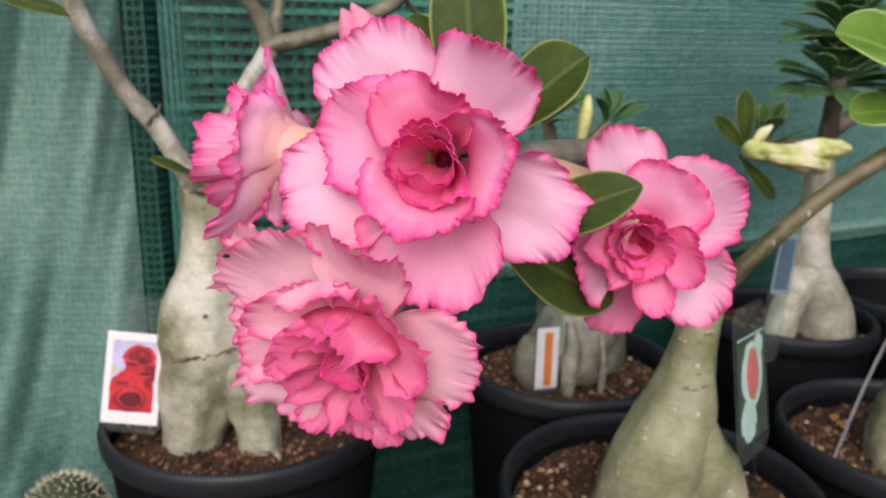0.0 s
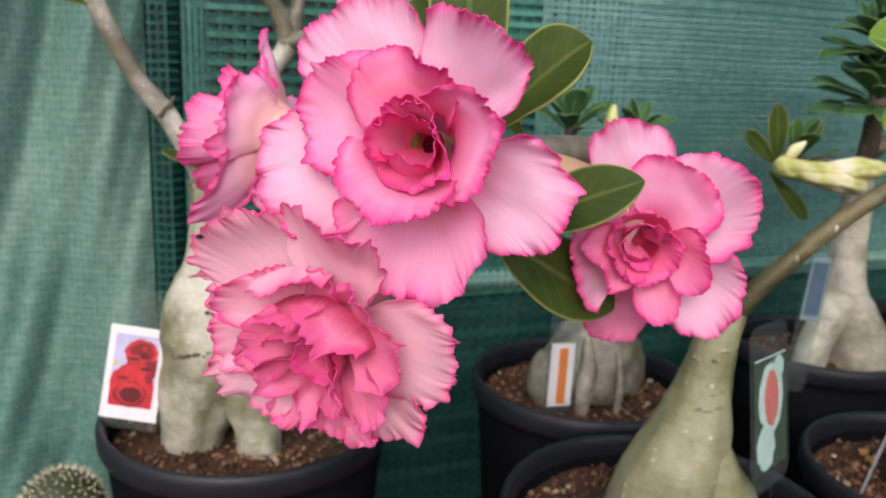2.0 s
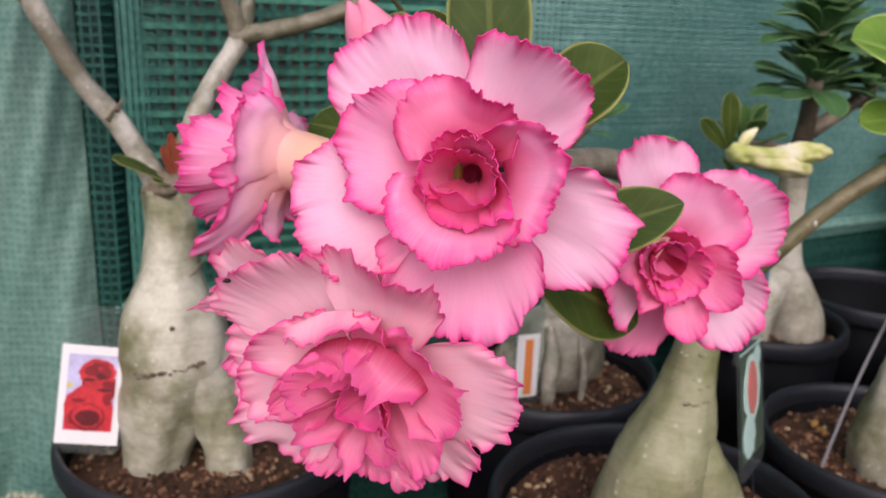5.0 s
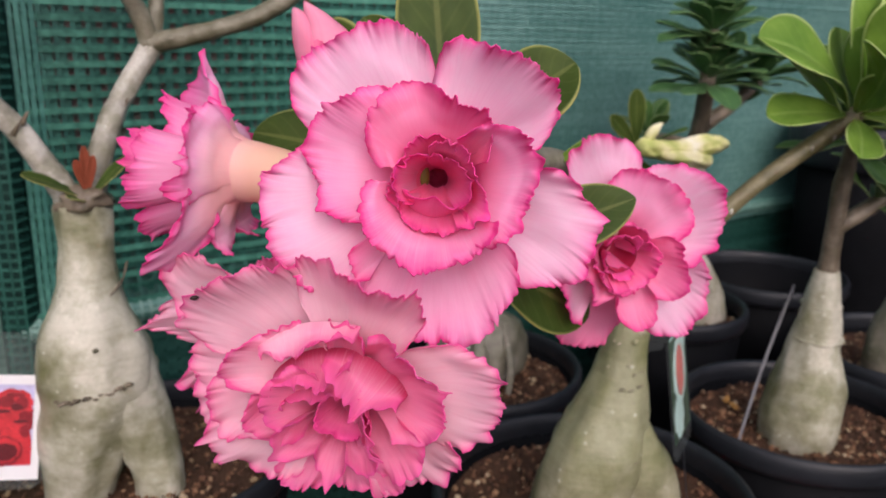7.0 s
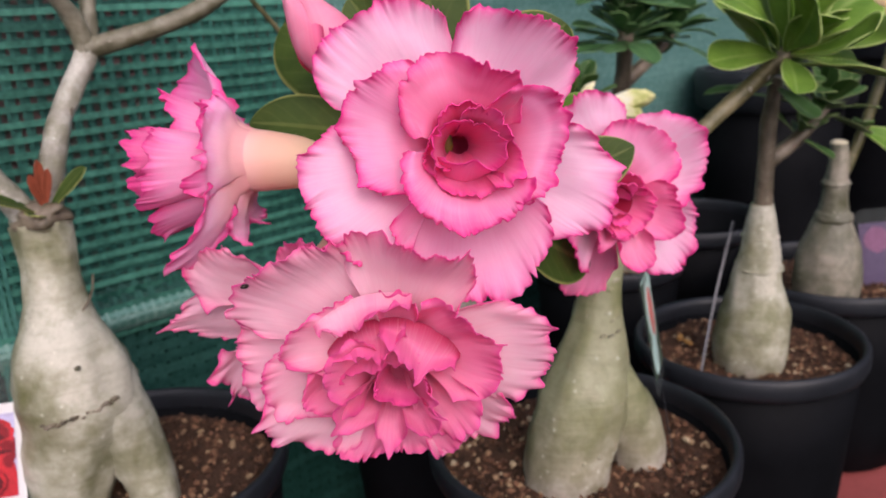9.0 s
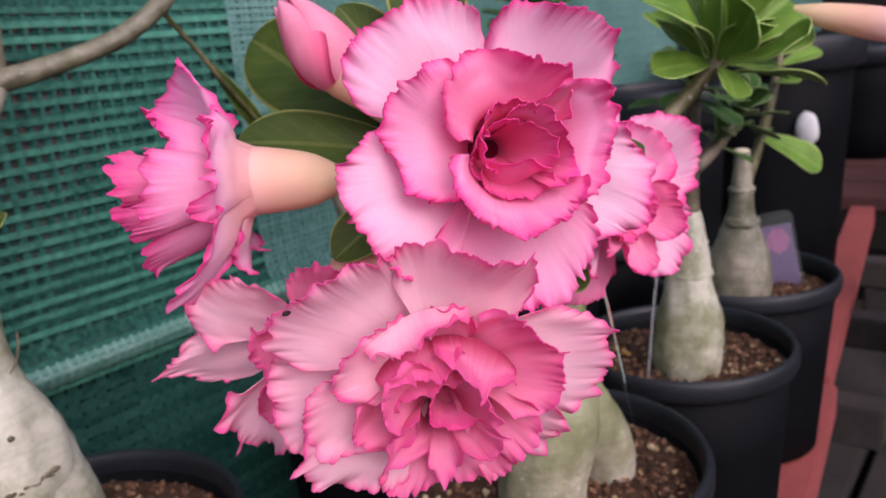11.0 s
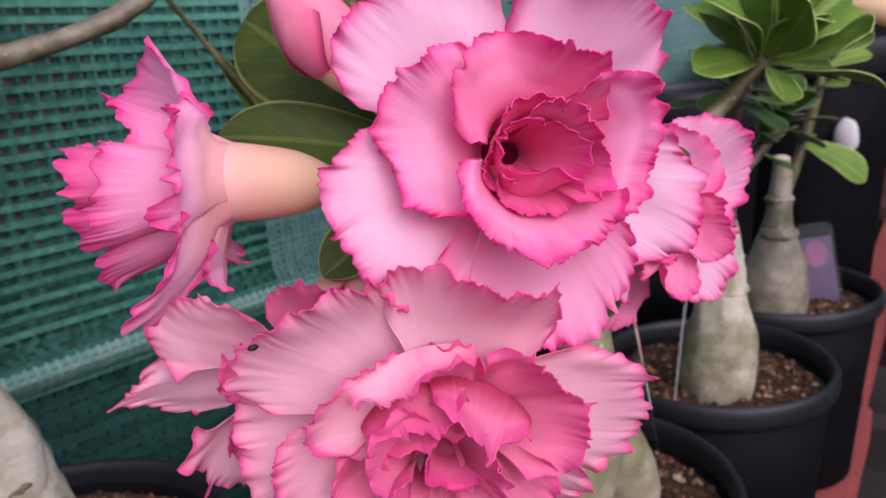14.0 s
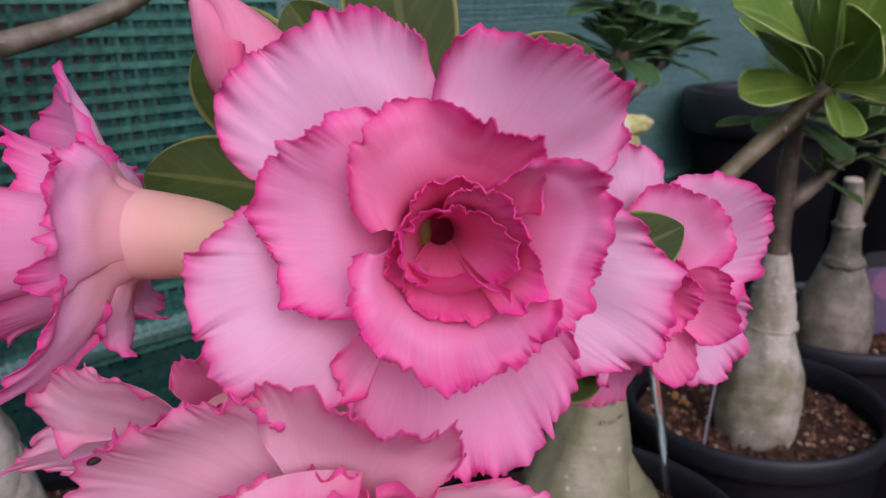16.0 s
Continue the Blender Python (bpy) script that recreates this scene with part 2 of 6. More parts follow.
M_BARK = bark_mat("caudex_bark", (0.15, 0.15, 0.075), (0.33, 0.325, 0.235), (0.50, 0.49, 0.405))
M_BARKG = bark_mat("caudex_bark_green", (0.17, 0.165, 0.10), (0.33, 0.305, 0.225), (0.52, 0.48, 0.41), neck=(0.19, 0.215, 0.085))
# darker copy of caudex_bark with shade put into its tones
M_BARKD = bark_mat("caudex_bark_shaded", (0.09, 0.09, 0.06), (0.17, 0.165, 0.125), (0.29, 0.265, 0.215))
M_BARKW = bark_mat("caudex_bark_pale", (0.11, 0.106, 0.075), (0.22, 0.205, 0.16), (0.40, 0.375, 0.32))
M_SCAR = bark_mat("pale_scar", (0.22, 0.21, 0.14), (0.34, 0.32, 0.23), (0.46, 0.43, 0.33), 1.6)
M_BARKC = bark_mat("caudex_bark_cream", (0.26, 0.245, 0.18), (0.43, 0.41, 0.335), (0.60, 0.575, 0.49))
M_STEM = bark_mat("stem_bark", (0.080, 0.075, 0.045), (0.150, 0.140, 0.095), (0.220, 0.205, 0.155), 1.6)
M_STEMP = bark_mat("stem_bark_pale", (0.17, 0.16, 0.12), (0.33, 0.315, 0.27), (0.48, 0.465, 0.42), 1.6)
M_STEMG = bark_mat("stem_bark_green", (0.0525, 0.0504, 0.0182), (0.098, 0.0896, 0.0378), (0.168, 0.147, 0.077), 1.6)
M_STEMD = bark_mat("stem_bark_dark", (0.08, 0.065, 0.045), (0.15, 0.12, 0.085), (0.24, 0.20, 0.15), 1.6)


def plain(name, color, rough=0.5, spec=0.4, var=0.25, scale=40, bmp=0.15, dist=0.001, metal=0.0):
    m, n, l, b = mat(name, rough, spec)
    co = coords(n, l)
    a = noise_tex(n, l, scale, 5, co, 0.6)
    a2 = noise_tex(n, l, scale * 7, 3, co, 0.6)
    lo, hi = tuple(c * (1 - var) for c in color), tuple(min(1, c * (1 + var)) for c in color)
    col = mix(n, l, 0.4, ramp(n, l, a, [(0.3, lo), (0.7, hi)]), ramp(n, l, a2, [(0.3, lo), (0.7, hi)]))
    l.new(col, b.inputs["Base Color"])
    l.new(math_node(n, l, "ADD", math_node(n, l, "MULTIPLY", a, 0.25), rough - 0.12), b.inputs["Roughness"])
    b.inputs["Metallic"].default_value = metal
    bump(n, l, b, a2, bmp, dist)
    return m


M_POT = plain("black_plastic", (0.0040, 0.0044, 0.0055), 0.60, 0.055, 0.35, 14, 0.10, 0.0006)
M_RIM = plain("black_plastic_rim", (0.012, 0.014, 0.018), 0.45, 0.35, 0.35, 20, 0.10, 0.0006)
# red timber of the far bench, darkened to carry the shade it stands in
M_REDSHADE = plain("shade_toned_red_timber", (0.066, 0.028, 0.026), 0.7, 0.2, 0.35, 10, 0.3, 0.002)
M_WOODSHADE = plain("shade_toned_timber", (0.014, 0.011, 0.010), 0.75, 0.2, 0.35, 10, 0.3, 0.002)
M_RED = plain("red_painted_timber", (0.25, 0.06, 0.056), 0.6, 0.3, 0.22, 12, 0.3, 0.002)
M_GROUND = plain("dark_ground", (0.055, 0.045, 0.038), 0.9, 0.2, 0.5, 5, 0.6, 0.01)
M_DECK = plain("weathered_deck_timber", (0.032, 0.028, 0.026), 0.75, 0.3, 0.4, 9, 0.4, 0.003)
# near-black tone of the added walls, standing in for unknown dark background
M_WALL = plain("plain_wall", (0.014, 0.012, 0.012), 0.85, 0.2, 0.25, 4, 0.3, 0.004)
M_CARD = plain("white_card", (0.663, 0.663, 0.68), 0.35, 0.4, 0.03, 30, 0.02)
M_PICBG = plain("print_lavender", (0.425, 0.408, 0.612), 0.35, 0.4, 0.25, 60, 0.02)
M_PICRED = plain("print_red", (0.46, 0.020, 0.030), 0.35, 0.4, 0.5, 130, 0.02)
M_PICDARK = plain("print_dark_red", (0.10, 0.004, 0.010), 0.35, 0.4, 0.5, 130, 0.02)
M_PICMID = plain("print_deep_red", (0.20, 0.006, 0.014), 0.35, 0.4, 0.5, 130, 0.02)
M_PICGREEN = plain("print_dark_green", (0.035, 0.066, 0.045), 0.35, 0.4, 0.4, 90, 0.02)
M_PICLEAF = plain("print_yellow_green", (0.50, 0.46, 0.16), 0.35, 0.4, 0.3, 90, 0.02)
M_PICPALE = plain("print_pale_mint", (0.42, 0.60, 0.56), 0.35, 0.4, 0.15, 70, 0.02)
M_PICROSE = plain("print_salmon_red", (0.52, 0.16, 0.14), 0.35, 0.4, 0.25, 90, 0.02)
M_ORANGE = plain("print_orange", (0.62, 0.20, 0.05), 0.4, 0.4, 0.12, 50, 0.02)
M_LILAC = plain("print_lilac", (0.115, 0.088, 0.155), 0.35, 0.4, 0.25, 50, 0.02)
M_PALEBLUE = plain("pale_blue_card", (0.26, 0.35, 0.39), 0.35, 0.4, 0.15, 50, 0.02)
M_BLUE = plain("print_grey_blue", (0.10, 0.155, 0.22), 0.35, 0.4, 0.2, 50, 0.02)
M_ORANGECHIP = plain("yellow_chip", (0.42, 0.23, 0.07), 0.8, 0.2, 0.4, 120, 0.4)
M_WHITE = plain("white_plastic", (0.527, 0.527, 0.544), 0.4, 0.4, 0.06, 40, 0.03)
M_YELLOW = plain("pale_yellow_bud", (0.60, 0.57, 0.26), 0.5, 0.3, 0.15, 45, 0.1)
n, l = M_YELLOW.node_tree.nodes, M_YELLOW.node_tree.links
l.new(ramp(n, l, noise_tex(n, l, 38, 3, coords(n, l)), [(0.34, (0.40, 0.45, 0.12)), (0.46, (0.60, 0.60, 0.25)), (0.58, (0.74, 0.70, 0.42)), (0.70, (0.80, 0.77, 0.60))]), n["Principled BSDF"].inputs["Base Color"])
M_REDSHOOT = plain("red_young_leaf", (0.24, 0.06, 0.03), 0.5, 0.3, 0.3, 60, 0.1)
M_CACTUS = plain("cactus_skin", (0.045, 0.060, 0.030), 0.6, 0.3, 0.4, 60, 0.3)
M_SPINE = plain("pale_spine", (0.55, 0.50, 0.36), 0.6, 0.3, 0.15, 60, 0.05)
M_SPOT = plain("brown_blemish", (0.22, 0.06, 0.05), 0.6, 0.2, 0.3, 60, 0.05)
M_BUG = plain("dark_speck", (0.02, 0.012, 0.01), 0.5, 0.3, 0.3, 60, 0.05)

M_CLEAR, n, l, b = mat("clear_plastic", 0.18, 0.5)
b.inputs["Base Color"].default_value = (0.85, 0.9, 0.9, 1)
tr = n.new("ShaderNodeBsdfTransparent")
tr.inputs[0].default_value = (0.88, 0.93, 0.92, 1)
ms = n.new("ShaderNodeMixShader")
l.new(math_node(n, l, "ADD", math_node(n, l, "MULTIPLY", noise_tex(n, l, 40, 3, coords(n, l)), 0.03), 0.012), ms.inputs[0])
l.new(tr.outputs[0], ms.inputs[1])
l.new(b.outputs[0], ms.inputs[2])
l.new(ms.outputs[0], n["Material Output"].inputs[0])

M_SOIL = plain("potting_soil", (0.070, 0.038, 0.023), 0.95, 0.2, 0.5, 60, 0.7, 0.004)
M_CHIP, n, l, b = mat("bark_chips", 0.8, 0.25)
isl = n.new("ShaderNodeNewGeometry").outputs["Random Per Island"]
col = ramp(n, l, isl, [(0.0, (0.032, 0.018, 0.011)), (0.40, (0.095, 0.046, 0.026)), (0.70, (0.18, 0.090, 0.050)), (0.88, (0.30, 0.17, 0.095)), (0.97, (0.42, 0.31, 0.18)), (1.0, (0.58, 0.49, 0.33))])
col = mix(n, l, 0.6, col, ramp(n, l, noise_tex(n, l, 350, 4, coords(n, l)), [(0.3, (0.5, 0.5, 0.5)), (0.7, (1, 1, 1))]), "MULTIPLY")
l.new(col, b.inputs["Base Color"])


def net_mat(name, dark, light, vary=0.26):
    m, n, l, b = mat(name, 0.45, 0.4)
    co = coords(n, l)
    big = noise_tex(n, l, 3.2, 5, co, 0.6)
    streak = noise_tex(n, l, 1, 4, coords(n, l, "Object", (7, 7, 70)), 0.6)
    isl = n.new("ShaderNodeNewGeometry").outputs["Random Per Island"]
    f = math_node(n, l, "ADD", math_node(n, l, "MULTIPLY", big, 0.95), math_node(n, l, "MULTIPLY", streak, 0.25))
    f = math_node(n, l, "ADD", f, math_node(n, l, "MULTIPLY", isl, vary))
    f = math_node(n, l, "ADD", f, math_node(n, l, "MULTIPLY", math_node(n, l, "SUBTRACT", noise_tex(n, l, 170, 2, co, 0.5), 0.62), 0.55))
    col = ramp(n, l, f, [(0.45, dark), (0.95, light)])
    l.new(col, b.inputs["Base Color"])
    translucent(m, n, l, b, col, 0.2)
    return m


M_NET = net_mat("green_shade_net", (0.009, 0.066, 0.048), (0.095, 0.32, 0.235))
M_NETV = net_mat("green_shade_net_warp", (0.01428, 0.0918, 0.0765), (0.0867, 0.2754, 0.2244))
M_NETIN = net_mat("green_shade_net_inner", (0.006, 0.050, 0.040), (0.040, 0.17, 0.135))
M_NETB = net_mat("green_net_backing", (0.10, 0.21, 0.195), (0.25, 0.38, 0.36))
M_MAUVE = plain("brown_cloth", (0.125, 0.080, 0.078), 0.8, 0.2, 0.35, 25, 0.3)
n, l = M_MAUVE.node_tree.nodes, M_MAUVE.node_tree.links
b = n["Principled BSDF"]
co = coords(n, l)
sep = n.new("ShaderNodeSeparateXYZ")
l.new(co, sep.inputs[0])
faded = math_node(n, l, "ADD", math_node(n, l, "MULTIPLY", noise_tex(n, l, 9, 4, co, 0.6), 0.30), math_node(n, l, "SUBTRACT", sep.outputs[2], math_node(n, l, "MULTIPLY", sep.outputs[0], 0.5)))
l.new(mix(n, l, ramp(n, l, math_node(n, l, "SUBTRACT", faded, 0.6), [(0.52, (1, 1, 1)), (0.66, (0, 0, 0))]), b.inputs["Base Color"].links[0].from_socket, (0.034, 0.098, 0.080)), b.inputs["Base Color"])
# net and cloth below the band: darker green, shade behind the pots included
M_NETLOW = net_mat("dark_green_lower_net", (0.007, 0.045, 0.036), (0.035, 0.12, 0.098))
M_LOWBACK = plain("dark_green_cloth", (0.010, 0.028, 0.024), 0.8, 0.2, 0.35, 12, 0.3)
M_NET2 = net_mat("grey_green_shade_net", (0.065, 0.175, 0.158), (0.22, 0.40, 0.37), 0.08)
M_NETL = net_mat("pale_green_net", (0.075, 0.190, 0.158), (0.245, 0.395, 0.345))
n, l = M_NETL.node_tree.nodes, M_NETL.node_tree.links
b = n["Principled BSDF"]
w1 = noise_tex(n, l, 1, 2, coords(n, l, "Object", (60, 60, 420)), 0.5)
src = b.inputs["Base Color"].links[0].from_socket
weave = []
for way, size in (("Z", 56), ("X", 70)):
    w = n.new("ShaderNodeTexWave")
    w.bands_direction = way
    w.inputs["Scale"].default_value, w.inputs["Distortion"].default_value, w.inputs["Detail Scale"].default_value = size, 5.0, 0.25
    l.new(coords(n, l), w.inputs[0])
    weave.append(w.outputs[1])
thread = math_node(n, l, "MAXIMUM", weave[0], math_node(n, l, "MULTIPLY", weave[1], 0.8))
thread = math_node(n, l, "ADD", math_node(n, l, "MULTIPLY", thread, 0.6), math_node(n, l, "MULTIPLY", w1, 0.7))
l.new(mix(n, l, 0.6, src, ramp(n, l, thread, [(0.35, (0.38, 0.46, 0.43)), (0.85, (1, 1, 1))]), "MULTIPLY"), b.inputs["Base Color"])
M_BAND = net_mat("pale_green_band", (0.09, 0.24, 0.20), (0.26, 0.42, 0.37))


# ---------------------------------------------------------------- builders
ORIGIN = {}


def smooth(bm, on=True):
    for f in bm.faces:
        f.smooth = on


def thing(name, at, label, category, group="", kind=""):
    e = new(name)
    e.location = at
    ORIGIN[e] = Vector(at)
    e.empty_display_size = 0.02
    return tagged(e, label, category, group, kind)


def part(name, bm, material, parent=None, label=""):
    """Links a bmesh given in world metres as one mesh under a thing or a part."""
    o = ORIGIN[parent] if parent else Vector((0, 0, 0))
    bmesh.ops.translate(bm, verts=bm.verts, vec=-o)
    me = bpy.data.meshes.new(name)
    bm.normal_update()
    bm.to_mesh(me)
    bm.free()
    for m in material if isinstance(material, (list, tuple)) else [material]:
        me.materials.append(m)
    ob = new(name, me)
    if parent:
        ob.parent = parent
    ORIGIN[ob] = o
    if label:
        ob["label"] = label
    return ob


def nz(x, y=0.0, z=0.0):
    return noise.noise(Vector((x, y, z)))


def grid(bm, rows, closed=False):
    """Faces between rows of points; returns the vertex rows."""
    vs = [[bm.verts.new(p) for p in row] for row in rows]
    uv = bm.loops.layers.uv.verify()
    nu = len(vs)
    for i in range(nu - 1):
        m = len(vs[i])
        for j in range(m if closed else m - 1):
            k = (j + 1) % m
            f = bm.faces.new((vs[i][j], vs[i][k], vs[i + 1][k], vs[i + 1][j]))
            for lp, (a, c) in zip(f.loops, ((i, j), (i, j + 1), (i + 1, j + 1), (i + 1, j))):
                lp[uv].uv = (c / (m if closed else m - 1), a / (nu - 1))
    return vs


def interp(vals, x):
    """Smooth interpolation along evenly spaced values."""
    n = len(vals) - 1
    x = min(max(x, 0.0), 1.0) * n
    i = min(int(x), n - 1)
    t = x - i
    p0, p1, p2, p3 = vals[max(i - 1, 0)], vals[i], vals[i + 1], vals[min(i + 2, n)]
    return p1 + 0.5 * t * (p2 - p0 + t * (2 * p0 - 5 * p1 + 4 * p2 - p3 + t * (3 * (p1 - p2) + p3 - p0)))


def spline(pts, k):
    """k points on a smooth curve through the given points."""
    return [Vector([interp([p[a] for p in pts], i / (k - 1)) for a in range(3)]) for i in range(k)]


def frame_of(n):
    n = Vector(n).normalized()
    ex = Vector((0, 0, 1)).cross(n).normalized()
    return n, ex, n.cross(ex)


def tube(bm, pts, radii, seg=20, k=24, rough=0.0, seed=0.0, cap=True, squash=1.0):
    """A swept round stem; rough: relative unevenness."""
    line = spline(pts, k)
    rows, ref = [], None
    for i, p in enumerate(line):
        d = (line[min(i + 1, k - 1)] - line[max(i - 1, 0)]).normalized()
        if ref is None:
            ref = Vector((1, 0, 0)) if abs(d.x) < 0.9 else Vector((0, 1, 0))
        a = (ref - d * ref.dot(d)).normalized()
        ref = a
        c = d.cross(a)
        r = interp(radii, i / (k - 1))
        row = []
        for j in range(seg):
            t = 2 * math.pi * j / seg
            q = r * (1 + rough * (nz(2.2 * math.cos(t) + seed, 2.2 * math.sin(t), i * 6.0 / k + seed) + 0.5 * nz(5 * math.cos(t), 5 * math.sin(t) + seed, i * 16.0 / k)))
            row.append(p + a * (q * math.cos(t)) + c * (q * math.sin(t) * squash))
        rows.append(row)
    vs = grid(bm, rows, closed=True)
    if cap:
        bm.faces.new(list(reversed(vs[0])))
        bm.faces.new(vs[-1])
    smooth(bm)


def lathe(bm, at, profile, seg=64):
    """A turned form about the upright through at; profile: (radius, height)."""
    x, y, z = at
    rows = [[Vector((x + r * math.cos(2 * math.pi * j / seg), y + r * math.sin(2 * math.pi * j / seg), z + h)) for j in range(seg)] for r, h in profile]
    vs = grid(bm, rows, closed=True)
    smooth(bm)
    return vs


def box(bm, lo, hi, bevel=0.0, m=None):
    bm2 = bmesh.new()
    bmesh.ops.create_cube(bm2, size=1)
    for v in bm2.verts:
        v.co = Vector([lo[i] + (hi[i] - lo[i]) * (v.co[i] + 0.5) for i in range(3)])
    if bevel:
        bmesh.ops.bevel(bm2, geom=bm2.edges[:], offset=bevel, segments=2, affect="EDGES")
    if m:
        bmesh.ops.transform(bm2, matrix=m, verts=bm2.verts)
    me = bpy.data.meshes.new("tmp")
    bm2.to_mesh(me)
    bm2.free()
    bm.from_mesh(me)
    bpy.data.meshes.remove(me)


def sheet(bm, rows, rims, thick):
    """A blade with two faces and a closed edge; Rim coordinates on both."""
    nu, nv = len(rows) - 1, len(rows[0]) - 1
    back = []
    for i in range(nu + 1):
        line = []
        for j in range(nv + 1):
            du = rows[min(i + 1, nu)][j] - rows[max(i - 1, 0)][j]
            dv = rows[i][min(j + 2, nv)] - rows[i][max(j - 2, 0)]
            q = du.cross(dv)
            line.append(rows[i][j] + (q.normalized() * thick if q.length > 1e-12 else Vector((0, 0, thick))))
        back.append(line)
    uv, layer = bm.loops.layers.uv.verify(), None
    va = [[bm.verts.new(p) for p in row] for row in rows]
    vb = [[bm.verts.new(p) for p in row] for row in back]
    faces = []
    for i in range(nu):
        for j in range(nv):
            k = ((i, j), (i, j + 1), (i + 1, j + 1), (i + 1, j))
            faces.append((bm.faces.new([va[a][c] for a, c in k]), k))
            k = k[::-1]
            faces.append((bm.faces.new([vb[a][c] for a, c in k]), k))
    ring = [(nu, j) for j in range(nv + 1)]
    for line in (ring, [(i, 0) for i in range(nu + 1)], [(i, nv) for i in range(nu + 1)]):
        for (a, c), (a2, c2) in zip(line, line[1:]):
            faces.append((bm.faces.new((va[a][c], va[a2][c2], vb[a2][c2], vb[a][c])), ((a, c), (a2, c2), (a2, c2), (a, c))))
    layer = bm.loops.layers.uv.new("Rim")
    uv = bm.loops.layers.uv[0]
    for face, k in faces:
        for lp, (a, c) in zip(face.loops, k):
            lp[uv].uv = (c / nv, a / nu)
            lp[layer].uv = rims[a][c]
    smooth(bm)


def petal(parent, at, n, phi, radii, material, h0=-0.012, h1=0.0, rim=None, mid=None, power=1.6, r0=0.005, ruffle=0.002, freq=5.0, tilt=0.0, seed=0.0, fringe=1.0, tips=(), nu=16):
    """One petal as a sector round the flower's axis: angles in degrees, radii in mm from one side to the other.
    h0, h1: height over the flower's plane at base and rim; rim: heights of the rim in mm from side to side instead of h1,
    with mid the height in mm to which the blade climbs before it bends to them; tips: pointed teeth as (way across, length in mm)."""
    n, ex, ey = frame_of(n)
    at = Vector(at)
    bm = bmesh.new()
    rows, rims = [], []
    arc = abs(radians(phi[1] - phi[0])) * sum(radii) / len(radii)
    nv = int(min(230, max(40, arc / 0.42)))
    if rim and mid is None:
        mid = sum(rim) / len(rim) - 1.0
    lip = []
    for j in range(nv + 1):
        v = j / nv
        s = v * arc
        big = 2.0 * nz(s / 11 + seed, seed) + 0.8 * nz(s / 4.6 + seed, 3.1)
        saw = 1.5 * (0.25 - abs(nz(s / 3.0 + seed, 7.7))) + 2.3 * (0.22 - abs(nz(s / 1.2 + seed, 8.8)))
        spike = 8.0 * max(0.0, nz(s / 3.4 + seed * 3, 11.3) - 0.36)
        notch = 9.0 * max(0.0, nz(s / 2.6 + seed * 5, 17.3) - 0.38)
        out = max(-4.2, min(4.6, big + 0.95 * saw + 0.8 * spike - 0.7 * notch)) * min(1.0, 9 * v * (1 - v) + 0.12) * fringe
        for tv, tl in tips:
            out += tl * max(0.0, 1 - abs(v - tv) * arc / (0.9 + 0.35 * abs(tl))) ** 1.6
        lip.append(out / 1000)
    for i in range(nu + 1):
        u = 1 - (1 - i / nu) ** 1.9
        row, edges = [], []
        for j in range(nv + 1):
            v = j / nv
            s = v * arc
            R = interp(radii, v)
            corner = 1 - 0.10 * abs(2 * v - 1) ** 10
            r = r0 + (R / 1000 * corner - r0) * u + lip[j] * u ** 10
            a = radians(phi[0] + (phi[1] - phi[0]) * v)
            a += 0.12 * u ** 8 * nz(s / 8 + seed, 5.5) * fringe
            if rim:
                h = h0 + (mid / 1000 - h0) * u ** power + (interp(rim, v) - mid) / 1000 * u ** 3
            else:
                h = h0 + (h1 - h0) * u ** power + tilt * (2 * v - 1) * u
            h += ruffle * (0.9 * u ** 4 * math.sin(v * freq * math.pi * 0.6 + seed * 2) * (0.4 if rim else 1.0) + 1.4 * u ** 5 * nz(s / 17 + seed, u * 2.5, 2.0))
            h += ruffle * u ** 11 * 1.4 * nz(s / 8 + seed, u * 2, 12.0)
            h += ruffle * u ** 19 * (1.9 * nz(s / 4.4 + seed, u * 2, 5.0) + 1.4 * nz(s / 2.0 + seed, u * 2, 6.0))
            h += 0.00016 * u ** 3 * nz(s / 2.4 + seed, u * 2.5, 3.0) + 0.0003 * u ** 3 * nz(s / 6.5 + seed, u * 2.5, 21.0)
            h += 0.0028 * u * nz(v * 2.5 + seed, u * 2.5, 9.0) + 0.0011 * u * nz(v * 5 + seed, u * 5, 13.0)
            row.append(at + ex * (r * math.cos(a)) + ey * (r * math.sin(a)) + n * h)
            inset = abs(R / 1000 - r0) * (1 - u)
            edge = arc / 1000 * u * min(v, 1 - v) * 1.4 + 0.35 * (1 - u) * arc / 1000
            edges.append(((s + seed * 37) / 10, min(inset, edge) * 100))
        rows.append(row)
        rims.append(edges)
    sheet(bm, rows, rims, 0.00035)
    smooth(bm)
    return part("petal", bm, material, parent)


